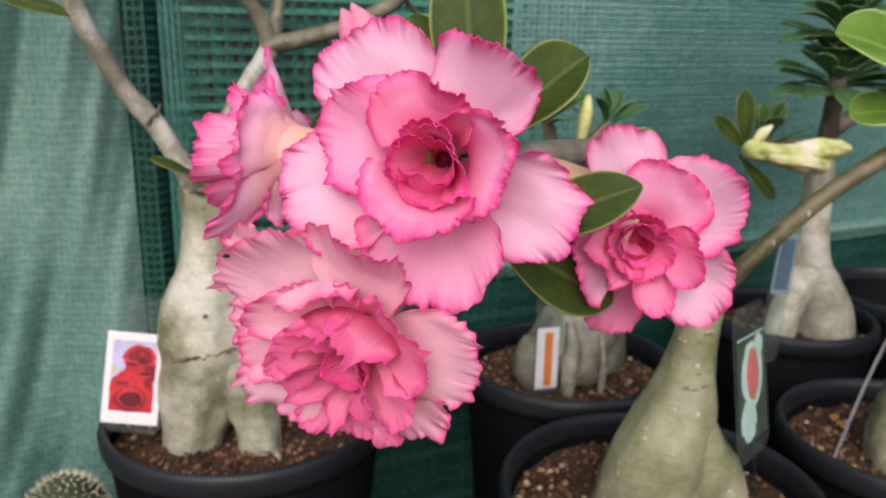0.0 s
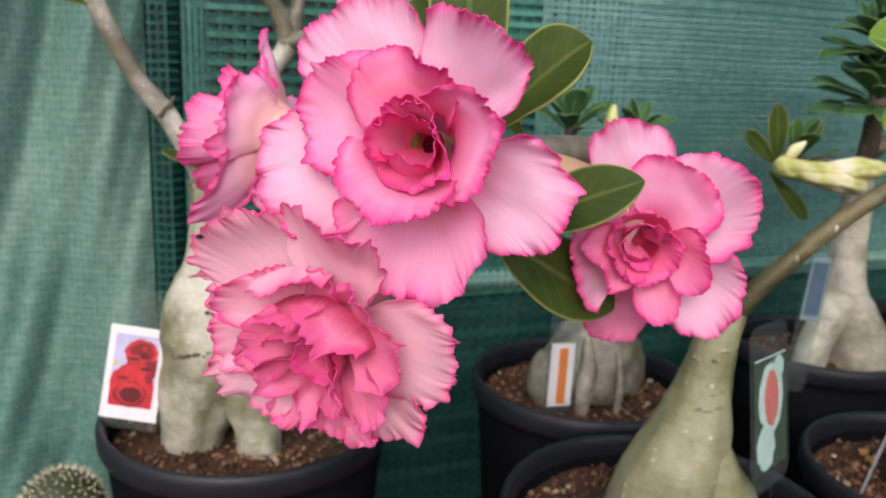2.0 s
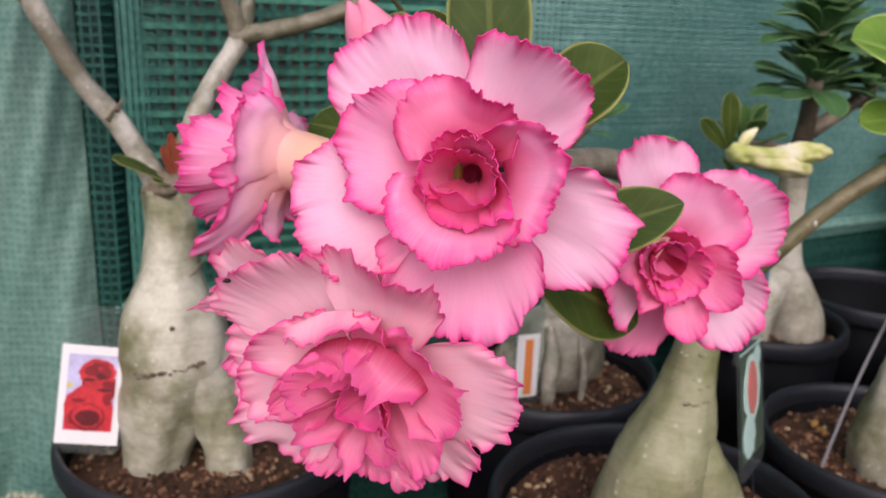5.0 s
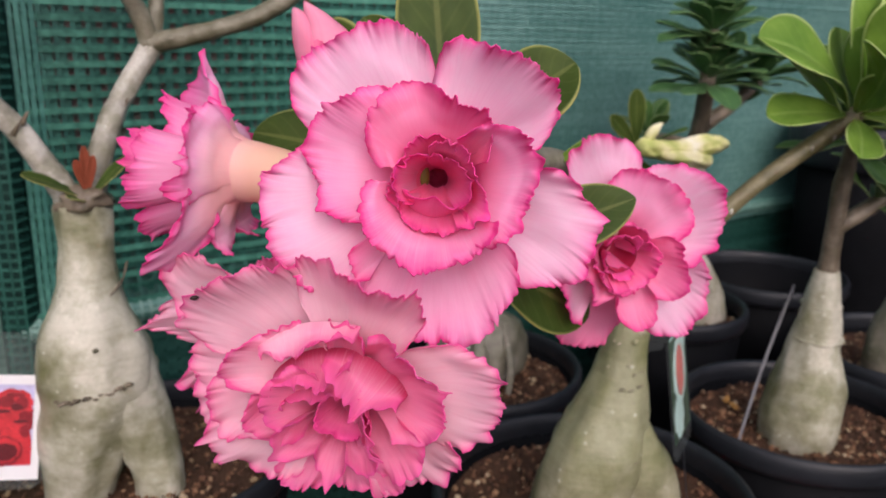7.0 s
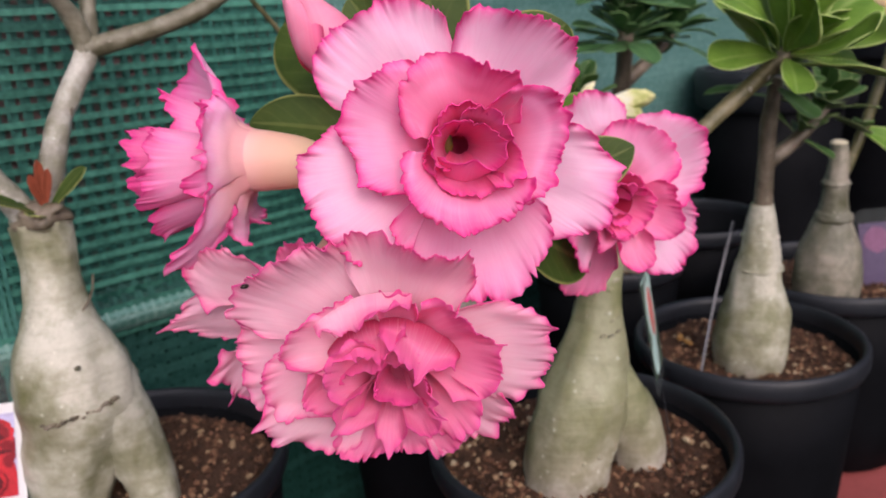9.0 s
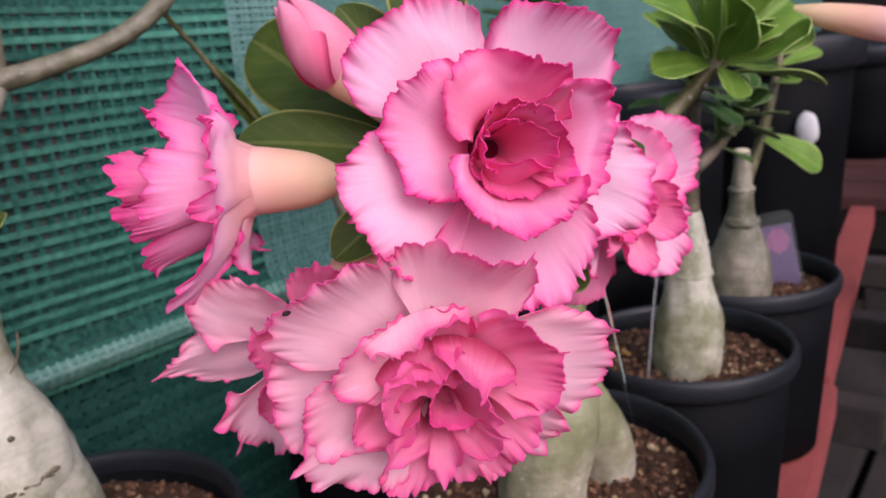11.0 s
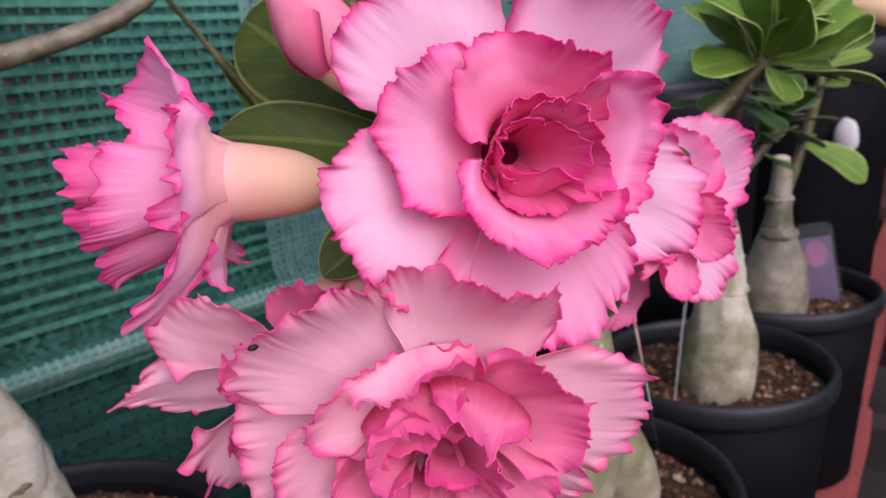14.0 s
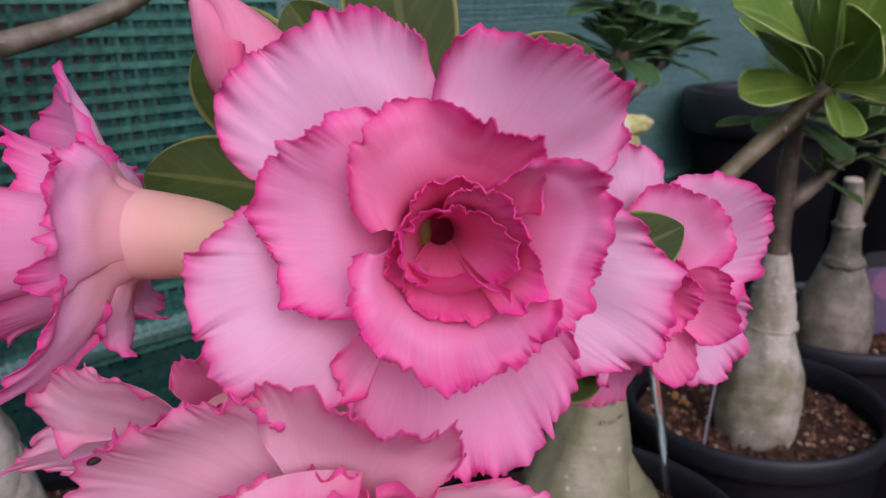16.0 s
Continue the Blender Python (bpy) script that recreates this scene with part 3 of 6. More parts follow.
def leaf(parent, base, tip, width, up, material, bend=0.0, fold=0.15, wave=0.0, blunt=0.5, seed=0.0, name="leaf", label="", twist=0.0):
    """An obovate leaf from base to tip; up: the side that its face turns to; bend: sag as a share of the length; fold along the midrib."""
    base, tip = Vector(base), Vector(tip)
    d = tip - base
    L = d.length
    d.normalize()
    s = d.cross(Vector(up)).normalized()
    nrm = s.cross(d).normalized()
    bm = bmesh.new()
    nu, nv = 26, 12
    ka, kb, kc = 0.5 + 0.55 * blunt, 1.6 + 5 * blunt, 0.85 - 0.4 * blunt
    top = max((k / 40) ** ka * (1 - (k / 40) ** kb) ** kc for k in range(41))
    rows = []
    for i in range(nu + 1):
        u = 1 - (1 - i / nu) ** 1.5
        w = width * 0.5 * u ** ka * max(0.0, 1 - u ** kb) ** kc / top
        w = max(w, 0.0016 * (1 - u))
        row = []
        for j in range(nv + 1):
            v = 2 * j / nv - 1
            h = bend * L * (u * u - u) * -4 * 0.25 + fold * w * abs(v) + wave * w * math.sin(u * 7 + v * 1.5 + seed) * abs(v)
            h += 0.04 * w * nz(u * 6 + seed, v * 3)
            tw = twist * u * v * w
            row.append(base + d * (L * u) + s * (w * v) + nrm * (h + tw))
        rows.append(row)
    grid(bm, rows)
    bmesh.ops.remove_doubles(bm, verts=bm.verts, dist=0.00005)
    bmesh.ops.recalc_face_normals(bm, faces=bm.faces)
    bmesh.ops.solidify(bm, geom=bm.faces[:], thickness=0.0006)
    smooth(bm)
    return part(name, bm, material, parent, label)


def rosette(parent, at, axis, count, length, width, material, spread=55, seed=0, name="leaf", droop=0.1):
    """Leaves round a shoot's end, spiralling outward."""
    rng = random.Random(seed)
    n, ex, ey = frame_of(axis if abs(Vector(axis).normalized().z) < 0.999 else (0.02, 0.02, 1))
    at = Vector(at)
    for i in range(count):
        t = i * 2.4 + rng.uniform(-0.3, 0.3)
        k = (i + 0.6) / count
        a = radians(12 + spread * k + rng.uniform(-8, 8))
        d = n * math.cos(a) + (ex * math.cos(t) + ey * math.sin(t)) * math.sin(a)
        b = at - n * (k * length * 0.28) + d * 0.003
        L = length * (0.62 + 0.42 * k) * rng.uniform(0.88, 1.12)
        leaf(parent, b, b + d * L, width * rng.uniform(0.8, 1.15), n - d * n.dot(d) * 0.7 + Vector((0, 0, 0.2)), material, bend=rng.uniform(-droop, droop * 2), fold=rng.uniform(0.1, 0.35), wave=0.08, blunt=rng.uniform(0.3, 0.7), seed=i + seed, name=name)


def chips(parent, at, r, z, count, seed, size=(0.0014, 0.0042)):
    count = int(count * 1.6)
    """Bark chips and grit lying on the soil; too many to count."""
    rng = random.Random(seed)
    verts, faces = [], []
    for i in range(count):
        a, q = rng.uniform(0, 2 * math.pi), r * math.sqrt(rng.random())
        c = Vector((at[0] + q * math.cos(a), at[1] + q * math.sin(a), z + 0.003 * nz(q * 40 * math.cos(a), q * 40 * math.sin(a), seed) + rng.uniform(-0.001, 0.002)))
        s = rng.uniform(*size)
        m = Euler((rng.uniform(-0.6, 0.6), rng.uniform(-0.6, 0.6), rng.uniform(0, 6.3))).to_matrix()
        sx, sy, sz = s * rng.uniform(0.7, 1.8), s * rng.uniform(0.5, 1.1), s * rng.uniform(0.3, 0.8)
        k = len(verts)
        for dx, dy, dz in ((-1, -1, -1), (1, -1, -1), (1, 1, -1), (-1, 1, -1), (-0.8, -0.7, 1), (0.7, -0.8, 1), (0.8, 0.7, 1), (-0.7, 0.8, 1)):
            verts.append(c + m @ Vector((dx * sx * rng.uniform(0.7, 1), dy * sy * rng.uniform(0.7, 1), dz * sz)) * 0.5)
        for f in ((0, 3, 2, 1), (4, 5, 6, 7), (0, 1, 5, 4), (1, 2, 6, 5), (2, 3, 7, 6), (3, 0, 4, 7)):
            faces.append([k + j for j in f])
    o = ORIGIN[parent]
    me = bpy.data.meshes.new("bark_mulch")
    me.from_pydata([v - o for v in verts], [], faces)
    me.materials.append(M_CHIP)
    ob = new("bark_mulch", me)
    ob.parent = parent
    ORIGIN[ob] = o
    return tagged(ob, "loose brown bark chips and grit", kind="stuff")


BENCH = 0.712


def pot(parent, x, y, r, rim_z, base_z=BENCH, soil=0.020, seed=0, count=700, filled=True):
    """A tapered black nursery pot with a rolled lip, its soil and chips."""
    H = rim_z - base_z
    rb = r * 0.80
    bm = bmesh.new()
    t = 0.0022
    rin = lambda h: rb + (r - 0.004 - rb) * h / H - t
    prof = [(0.001, 0.004), (rb * 0.92, 0.004), (rb * 0.92, 0), (rb, 0.003), (rb + (r - 0.004 - rb) * 0.3, H * 0.3), (rb + (r - 0.004 - rb) * 0.6, H * 0.6), (r - 0.004, H - 0.013), (r - 0.004 - t, H - 0.013), (rin(H * 0.5), H * 0.5), (rin(H * 0.1), H * 0.1), (0.001, H * 0.1)]
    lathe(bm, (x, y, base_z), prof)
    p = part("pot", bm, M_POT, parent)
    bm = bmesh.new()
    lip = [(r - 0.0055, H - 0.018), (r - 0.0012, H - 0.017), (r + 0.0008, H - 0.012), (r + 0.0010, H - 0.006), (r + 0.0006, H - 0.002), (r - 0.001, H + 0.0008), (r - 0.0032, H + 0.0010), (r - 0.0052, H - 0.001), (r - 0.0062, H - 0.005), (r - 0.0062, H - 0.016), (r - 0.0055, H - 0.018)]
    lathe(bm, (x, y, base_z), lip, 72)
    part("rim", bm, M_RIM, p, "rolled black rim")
    if filled:
        z = rim_z - soil
        bm = bmesh.new()
        rs = r - 0.0085
        rows = []
        for i in range(13):
            q = rs * i / 12 + 0.0005
            rows.append([Vector((x + q * math.cos(2 * math.pi * j / 48), y + q * math.sin(2 * math.pi * j / 48), z + 0.003 * nz(q * 40 * math.cos(2 * math.pi * j / 48), q * 40 * math.sin(2 * math.pi * j / 48), seed))) for j in range(48)])
        grid(bm, rows, closed=True)
        smooth(bm)
        bmesh.ops.recalc_face_normals(bm, faces=bm.faces)
        part("soil", bm, M_SOIL, parent, "dark brown potting soil")
        chips(parent, (x, y), rs - 0.002, z + 0.001, count, seed)
    return p


# ---------------------------------------------------------------- setting
bm = bmesh.new()
box(bm, (-40, -40, -0.05), (40, 60, 0.0))
tagged(part("ground", bm, M_GROUND), "dark bare ground under the bench", "ground", kind="structure")

NET_Y = 0.425


def drape(x, z):
    """Depth of the slack net: shallow folds and a bulge over the rail."""
    d = 0.006 * nz(x * 4, z * 3) + 0.003 * nz(x * 14, z * 5, 4)
    return d - 0.012 * math.exp(-((z - 0.951) / 0.013) ** 2)


def net_sheet(name, x0, x1, z0, z1, pitch_x, pitch_z, y, wx, wz, weft, warp, fold=1.0):
    """Woven net: warp and weft tapes, crossing."""
    verts, faces, mats = [], [], []

    def tape(line, wide):
        k = len(verts)
        for p in line:
            verts.append(p - wide)
            verts.append(p + wide)
        for i in range(len(line) - 1):
            faces.append((k + 2 * i, k + 2 * i + 1, k + 2 * i + 3, k + 2 * i + 2))

    nzr, nxr = int((z1 - z0) / pitch_z), int((x1 - x0) / pitch_x)
    sx = int((x1 - x0) / 0.014)
    for i in range(nzr):
        z = z0 + i * pitch_z + 0.0022 * nz(i * 1.7)
        tape([Vector((x, y + fold * drape(x, z) - 0.0004, z + 0.0012 * nz(x * 9, i * 0.15))) for x in [x0 + (x1 - x0) * j / sx for j in range(sx + 1)]], Vector((0, 0, wz * 0.5)))
    first = len(faces)
    szz = int((z1 - z0) / 0.016)
    for i in range(nxr):
        x = x0 + i * pitch_x + 0.0016 * nz(i * 2.3, 5)
        tape([Vector((x + 0.0012 * nz(z * 9, i * 0.15, 3), y + fold * drape(x, z) + 0.0004, z)) for z in [z0 + (z1 - z0) * j / szz for j in range(szz + 1)]], Vector((wx * 0.5, 0, 0)))
    me = bpy.data.meshes.new(name)
    me.from_pydata(verts, [], faces)
    me.materials.append(weft)
    me.materials.append(warp)
    for p in me.polygons[first:]:
        p.material_index = 1
    me.polygons.foreach_set("use_smooth", [True] * len(me.polygons))
    ob = new(name, me)
    return ob


tagged(net_sheet("shade_net", -0.058, 2.40, 0.45, 0.938, 0.0108, 0.0106, NET_Y + 0.001, 0.0088, 0.0084, M_NETLOW, M_NETLOW), "darker green lower shade net, with the shade behind the pots in its colour", "shade net", kind="structure")
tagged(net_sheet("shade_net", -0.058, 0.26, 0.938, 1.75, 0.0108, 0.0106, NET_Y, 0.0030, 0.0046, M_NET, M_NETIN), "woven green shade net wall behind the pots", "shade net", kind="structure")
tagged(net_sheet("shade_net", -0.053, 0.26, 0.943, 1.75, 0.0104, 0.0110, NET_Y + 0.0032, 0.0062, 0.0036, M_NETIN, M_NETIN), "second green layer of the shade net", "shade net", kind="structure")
tagged(net_sheet("shade_net", 0.255, 2.40, 0.938, 1.75, 0.0064, 0.0056, NET_Y - 0.001, 0.0048, 0.0034, M_NET2, M_NET2), "denser greyish green shade net behind the pots", "shade net", kind="structure")
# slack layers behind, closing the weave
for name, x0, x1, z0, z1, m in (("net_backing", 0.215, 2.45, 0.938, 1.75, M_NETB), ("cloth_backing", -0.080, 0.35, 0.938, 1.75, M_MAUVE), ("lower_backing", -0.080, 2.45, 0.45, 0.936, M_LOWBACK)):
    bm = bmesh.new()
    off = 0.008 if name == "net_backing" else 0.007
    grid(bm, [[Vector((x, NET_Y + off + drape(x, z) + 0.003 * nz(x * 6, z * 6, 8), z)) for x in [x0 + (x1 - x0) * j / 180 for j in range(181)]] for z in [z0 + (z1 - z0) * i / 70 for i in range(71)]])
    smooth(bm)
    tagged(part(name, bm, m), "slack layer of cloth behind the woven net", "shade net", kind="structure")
# pale selvedge band along the rail
bm = bmesh.new()
for k in range(4):
    z = 0.9435 + 0.0044 * k
    grid(bm, [[Vector((x, NET_Y + drape(x, z + s) - 0.0016, z + s + 0.0012 * nz(x * 5))) for x in [-0.07 + 2.4 * j / 170 for j in range(171)]] for s in (-0.0019, 0.0019)])
for i in range(330):
    x = -0.065 + 0.0072 * i
    grid(bm, [[Vector((x + s, NET_Y + drape(x, z) - 0.0021, z + 0.0012 * nz(x * 5))) for s in (-0.0013, 0.0013)] for z in [0.9415 + 0.0026 * q for q in range(8)]])
smooth(bm)
tagged(part("net_band", bm, M_BAND), "pale green reinforced band along the net", "shade net", kind="structure")
bm = bmesh.new()
for k in range(4):
    x = -0.0535 + 0.0046 * k
    grid(bm, [[Vector((x + s, NET_Y + drape(x, z) - 0.0016, z)) for s in (-0.0016, 0.0016)] for z in [0.45 + 1.3 * i / 60 for i in range(61)]])
smooth(bm)
tagged(part("net_selvedge", bm, M_NETV), "pale upright selvedge threads of the net", "shade net", kind="structure")
# dark doubled hem where the two nets meet
bm = bmesh.new()
grid(bm, [[Vector((-0.0815 + 0.0255 * j / 12, NET_Y - 0.006 - 0.007 * math.sin(math.pi * j / 12) + 0.002 * nz(z * 5, j * 0.2), z)) for j in range(13)] for z in [0.45 + 1.3 * i / 80 for i in range(81)]])
bmesh.ops.solidify(bm, geom=bm.faces[:], thickness=0.001)
smooth(bm)
tagged(part("net_hem", bm, plain("dark_green_hem", (0.007, 0.042, 0.034), 0.6, 0.3, 0.35, 25)), "dark green doubled hem at the net's edge", "shade net", kind="structure")
bm = bmesh.new()
for k in range(180):
    z = 0.46 + 0.0070 * k
    grid(bm, [[Vector((-0.0805 + 0.0235 * j / 6, NET_Y - 0.0072 - 0.007 * math.sin(math.pi * (j / 6 * 0.92 + 0.04)) + 0.002 * nz(z * 5, j * 0.4), z + q + 0.0012 * nz(k * 1.3, j * 0.5))) for j in range(7)] for q in (-0.0012, 0.0012)])
for k in range(3):
    x = 0.0058 * (k + 0.6)
    grid(bm, [[Vector((-0.0815 + x + q, NET_Y - 0.0078 - 0.007 * math.sin(math.pi * x / 0.0255) + 0.002 * nz(z * 5, x * 94), z)) for q in (-0.0009, 0.0009)] for z in [0.45 + 1.3 * i / 80 for i in range(81)]])
smooth(bm)
tagged(part("net_hem_threads", bm, net_mat("dark_green_thread", (0.008, 0.05, 0.04), (0.03, 0.13, 0.10))), "green threads woven into the dark hem", "shade net", kind="structure")


def left_fold(s, z):
    return 0.008 * math.sin(s * 9 + 2.5 * z + 2 * nz(z * 1.2)) + 0.026 * nz(s * 3 + z * 3.5, z * 2.2, 2) + 0.007 * nz(s * 7 + z * 14, z * 4, 6)


bm = bmesh.new()
grid(bm, [[Vector((-0.080 - (0.114 + 0.057 * (1.14 - z)) * s - 0.006 * nz(z * 6, 3.0) * s, 0.418 + 0.02 * s + left_fold(s, z), z)) for s in [j / 110 for j in range(111)]] for z in [0.45 + 1.3 * i / 140 for i in range(141)]])
smooth(bm)
tagged(part("net_curtain", bm, M_NETL), "pale green net curtain hanging in folds", "shade net", kind="structure")

bm = bmesh.new()
grid(bm, [[Vector((-0.60 + 0.50 * j / 60, 0.52 + 0.02 * nz(j * 0.15, z * 3), z)) for j in range(61)] for z in [0.45 + 1.3 * i / 40 for i in range(41)]])
smooth(bm)
tagged(part("net_curtain", bm, M_NETLOW), "dark green net sheet beyond the curtain", "shade net", kind="structure")

bm = bmesh.new()
box(bm, (-3.0, 0.62, 0.0), (4.0, 0.72, 2.6))
tagged(part("wall_north", bm, M_WALL), "plain brownish wall behind the net", "wall", kind="structure")
bm = bmesh.new()
box(bm, (3.2, -4.3, 0.0), (3.3, 0.62, 2.2))
tagged(part("wall_east", bm, M_WALL), "plain dark wall added for the unknown darkness past the aisle", "wall", kind="structure")

# unseen added walls; the west one is low so sky light gets in
for name, lo, hi in (("wall_west", (-1.7, -4.4, 0.0), (-1.6, 0.62, 1.0)), ("wall_south", (-1.6, -4.4, 0.0), (3.2, -4.3, 1.3))):
    bm = bmesh.new()
    box(bm, lo, hi)
    tagged(part(name, bm, M_NETB), "unseen plain dark green net wall added to close the nursery", "wall", kind="structure")

# bench: red rails along it, dark slats across
bench = thing("plant_bench", (0.4, 0.2, 0), "low bench of red painted timber with dark slats, under the pots", "bench")
rng = random.Random(4)
skew = Matrix.Translation((0.52, 0.018, 0)) @ Matrix.Rotation(radians(6.25), 4, "Z")
for y0 in (0.0, 0.165, 0.33):
    bm = bmesh.new()
    box(bm, (-1.1, y0, BENCH - 0.045), (0.268, y0 + 0.055, BENCH - 0.002), 0.003, skew)
    part("rail", bm, M_RED, bench)
    bm = bmesh.new()
    box(bm, (0.276, y0 + 0.010, BENCH - 0.040), (1.24, y0 + 0.060, BENCH + 0.003), 0.003, skew)
    part("rail", bm, M_RED, bench)
for i in range(7):
    x = -0.5 + 0.33 * i
    bm = bmesh.new()
    box(bm, (x, 0.0, BENCH - 0.10), (x + 0.05, 0.40, BENCH - 0.047), 0.003)
    part("cross_bar", bm, M_DECK, bench)
for x in (-0.5, 0.6, 1.48):
    for y in (0.09, 0.36):
        bm = bmesh.new()
        box(bm, (x + 0.004, y, 0.0), (x + 0.048, y + 0.045, BENCH - 0.102), 0.003)
        part("leg", bm, M_DECK, bench)


# ---------------------------------------------------------------- main desert rose with the blooms
R_AT = (0.196, 0.102)
rose = thing("desert_rose", (*R_AT, BENCH), "desert rose with frilled pink double blooms, in a black pot", "potted plant", "potted desert roses")
pot(rose, *R_AT, 0.098, 0.899, seed=2, count=900)


def blob(bm, c, r, seed=0.0, rough=0.1, n=3):
    """A rounded swelling."""
    b2 = bmesh.new()
    bmesh.ops.create_icosphere(b2, subdivisions=n, radius=1)
    for v in b2.verts:
        q = 1 + rough * (nz(v.co.x * 1.5 + seed, v.co.y * 1.5, v.co.z * 1.5) + 0.4 * nz(v.co.x * 4, v.co.y * 4 + seed, v.co.z * 4))
        v.co = Vector((c[0] + v.co.x * r[0] * q, c[1] + v.co.y * r[1] * q, c[2] + v.co.z * r[2] * q))
    smooth(b2)
    me = bpy.data.meshes.new("tmp")
    b2.to_mesh(me)
    b2.free()
    bm.from_mesh(me)
    bpy.data.meshes.remove(me)


bm = bmesh.new()
tube(bm, [(0.173, 0.098, 0.862), (0.175, 0.097, 0.890), (0.187, 0.093, 0.930), (0.1955, 0.092, 0.955), (0.200, 0.091, 0.985), (0.204, 0.090, 1.010), (0.207, 0.089, 1.026)], [0.0245, 0.0268, 0.0275, 0.0222, 0.0146, 0.0120, 0.0104], 36, 44, 0.10, 3.0)
tube(bm, [(0.193, 0.091, 0.955), (0.207, 0.083, 0.925), (0.220, 0.076, 0.895), (0.222, 0.074, 0.860)], [0.016, 0.0200, 0.0178, 0.0155], 24, 22, 0.10, 5.0)
rng = random.Random(9)
for i in range(16):
    t, z = rng.uniform(2.6, 5.6), rng.uniform(0.90, 1.01)
    r = interp([0.0265, 0.0262, 0.0205, 0.0140, 0.0114], (z - 0.89) / 0.12)
    cx, cy = interp([0.176, 0.184, 0.194, 0.1995, 0.204], (z - 0.89) / 0.12), interp([0.097, 0.095, 0.093, 0.091, 0.090], (z - 0.89) / 0.12)
    s = rng.uniform(0.0011, 0.0024)
    blob(bm, (cx + r * math.cos(t), cy + r * math.sin(t), z), (s * 1.4, s * 1.4, s), i, 0.25, 2)
part("trunk", bm, M_BARKG, rose, "swollen grey-green trunk with knobby scars")
# pale leaf scars and knobs on the neck
for x, y, z, w in ((0.1884, 0.0783, 0.9751, 0.0024), (0.1980, 0.0745, 0.9759, 0.0022), (0.1925, 0.0755, 0.9745, 0.0022), (0.1951, 0.0768, 0.9829, 0.0018), (0.1901, 0.0850, 1.0000, 0.0020), (0.1892, 0.0879, 1.0010, 0.0014), (0.2004, 0.0783, 1.0066, 0.0026), (0.1920, 0.0730, 0.9677, 0.0012), (0.1896, 0.0653, 0.9344, 0.0018), (0.2111, 0.0606, 0.9147, 0.0014), (0.1930, 0.0789, 0.9885, 0.0016), (0.2005, 0.0763, 0.9838, 0.0016), (0.1858, 0.0878, 0.9862, 0.0020)):
    bm = bmesh.new()
    blob(bm, Vector((x, y, z)), (w * 1.35, w * 0.40, w * 0.45), x * 900, 0.35, 2)
    part("scar", bm, M_SCAR, rose, "pale knobby leaf scar")
bm = bmesh.new()
tube(bm, [(0.205, 0.089, 1.018), (0.222, 0.078, 1.045), (0.255, 0.060, 1.085), (0.300, 0.037, 1.122), (0.312, 0.030, 1.134)], [0.0068, 0.0054, 0.0048, 0.0050, 0.0042], 18, 30, 0.10, 1.0)
part("branch", bm, M_STEMG, rose, "olive-brown branch with leaf scars")
line = spline([(0.205, 0.089, 1.018), (0.222, 0.078, 1.045), (0.255, 0.060, 1.085), (0.300, 0.037, 1.122)], 30)
rng = random.Random(15)
for k in range(3, 29, 2):
    bm = bmesh.new()
    a = rng.uniform(-2.6, -0.4)
    blob(bm, line[k] + Vector((0.0046 * math.cos(a), 0.0046 * math.sin(a), rng.uniform(-0.001, 0.002))), (0.0013, 0.0010, 0.0020), k, 0.3, 2)
    part("leaf_scar", bm, M_STEMP, rose)
bm = bmesh.new()
tube(bm, [(0.204, 0.090, 1.016), (0.178, 0.086, 1.055), (0.145, 0.078, 1.095), (0.105, 0.058, 1.113), (0.065, 0.044, 1.116), (0.035, 0.036, 1.118)], [0.0085, 0.0072, 0.0066, 0.0062, 0.0060, 0.0048], 18, 36, 0.08, 2.0)
part("branch", bm, M_BARKW, rose, "pale branch behind the blooms")


def flower(at, axis_back, label, stem_end, r_mouth=0.011, r_stem=0.0035, bulge=0.012, neck=0.75, rough=0.04):
    """A bloom's tube with its throat; petals follow as its pieces. at: the throat's mouth; stem_end: where it leaves the stem."""
    bm = bmesh.new()
    a, c = Vector(at), Vector(stem_end)
    mid1, mid2 = a.lerp(c, 0.30) + Vector(axis_back) * 0.002, a.lerp(c, 0.7)
    tube(bm, [a, mid1, mid2, c], [r_mouth, bulge, bulge * neck, r_stem], 32, 24, rough, 1.0, cap=False)
    f = part("flower", bm, M_TUBE, rose, label)
    return f


# --- bloom at the front
FA = flower((0.010, 0.010, 1.1225), (0, 0, 0), "large rose-pink double bloom with frilled deep pink margins", (0.034, 0.038, 1.117), 0.0105, 0.004, bulge=0.0105)
OA, NA = Vector((-0.004, -0.010, 1.124)), (-0.58, -0.81, 0.08)
petal(FA, OA, NA, (88, 158), [33, 43, 49, 52, 53, 53, 46], M_OUT, h0=-0.026, rim=[-9, -8, -8, -8, -8, -8.5, -9.5], mid=-6, ruffle=0.0024, freq=4, seed=2.9, power=0.3)
petal(FA, OA, NA, (-50, 8), [43, 48.5, 52.5, 52, 50, 44, 36], M_OUT, h0=-0.026, rim=[-6, -5, -4.5, -4.5, -5, -4, -2], mid=-7, ruffle=0.0026, freq=5, seed=6.2, power=0.35, tips=((0.64, 2.0),))
petal(FA, OA, NA, (20, 96), [35, 43, 44, 43, 42, 41.5, 30], M_OUT, h0=-0.024, rim=[4, 6, 13, 10, 4, -2, -5], mid=1, ruffle=0.0022, freq=4, seed=1.3, power=0.3, tips=((0.78, 2.4),))
petal(FA, OA, NA, (161, 236), [38, 46, 51, 51, 49, 46, 38], M_OUT, h0=-0.026, rim=[-3, -1, 5, 8, 8, 6, 2], mid=-1, ruffle=0.0024, freq=4, seed=4.1, power=0.35)
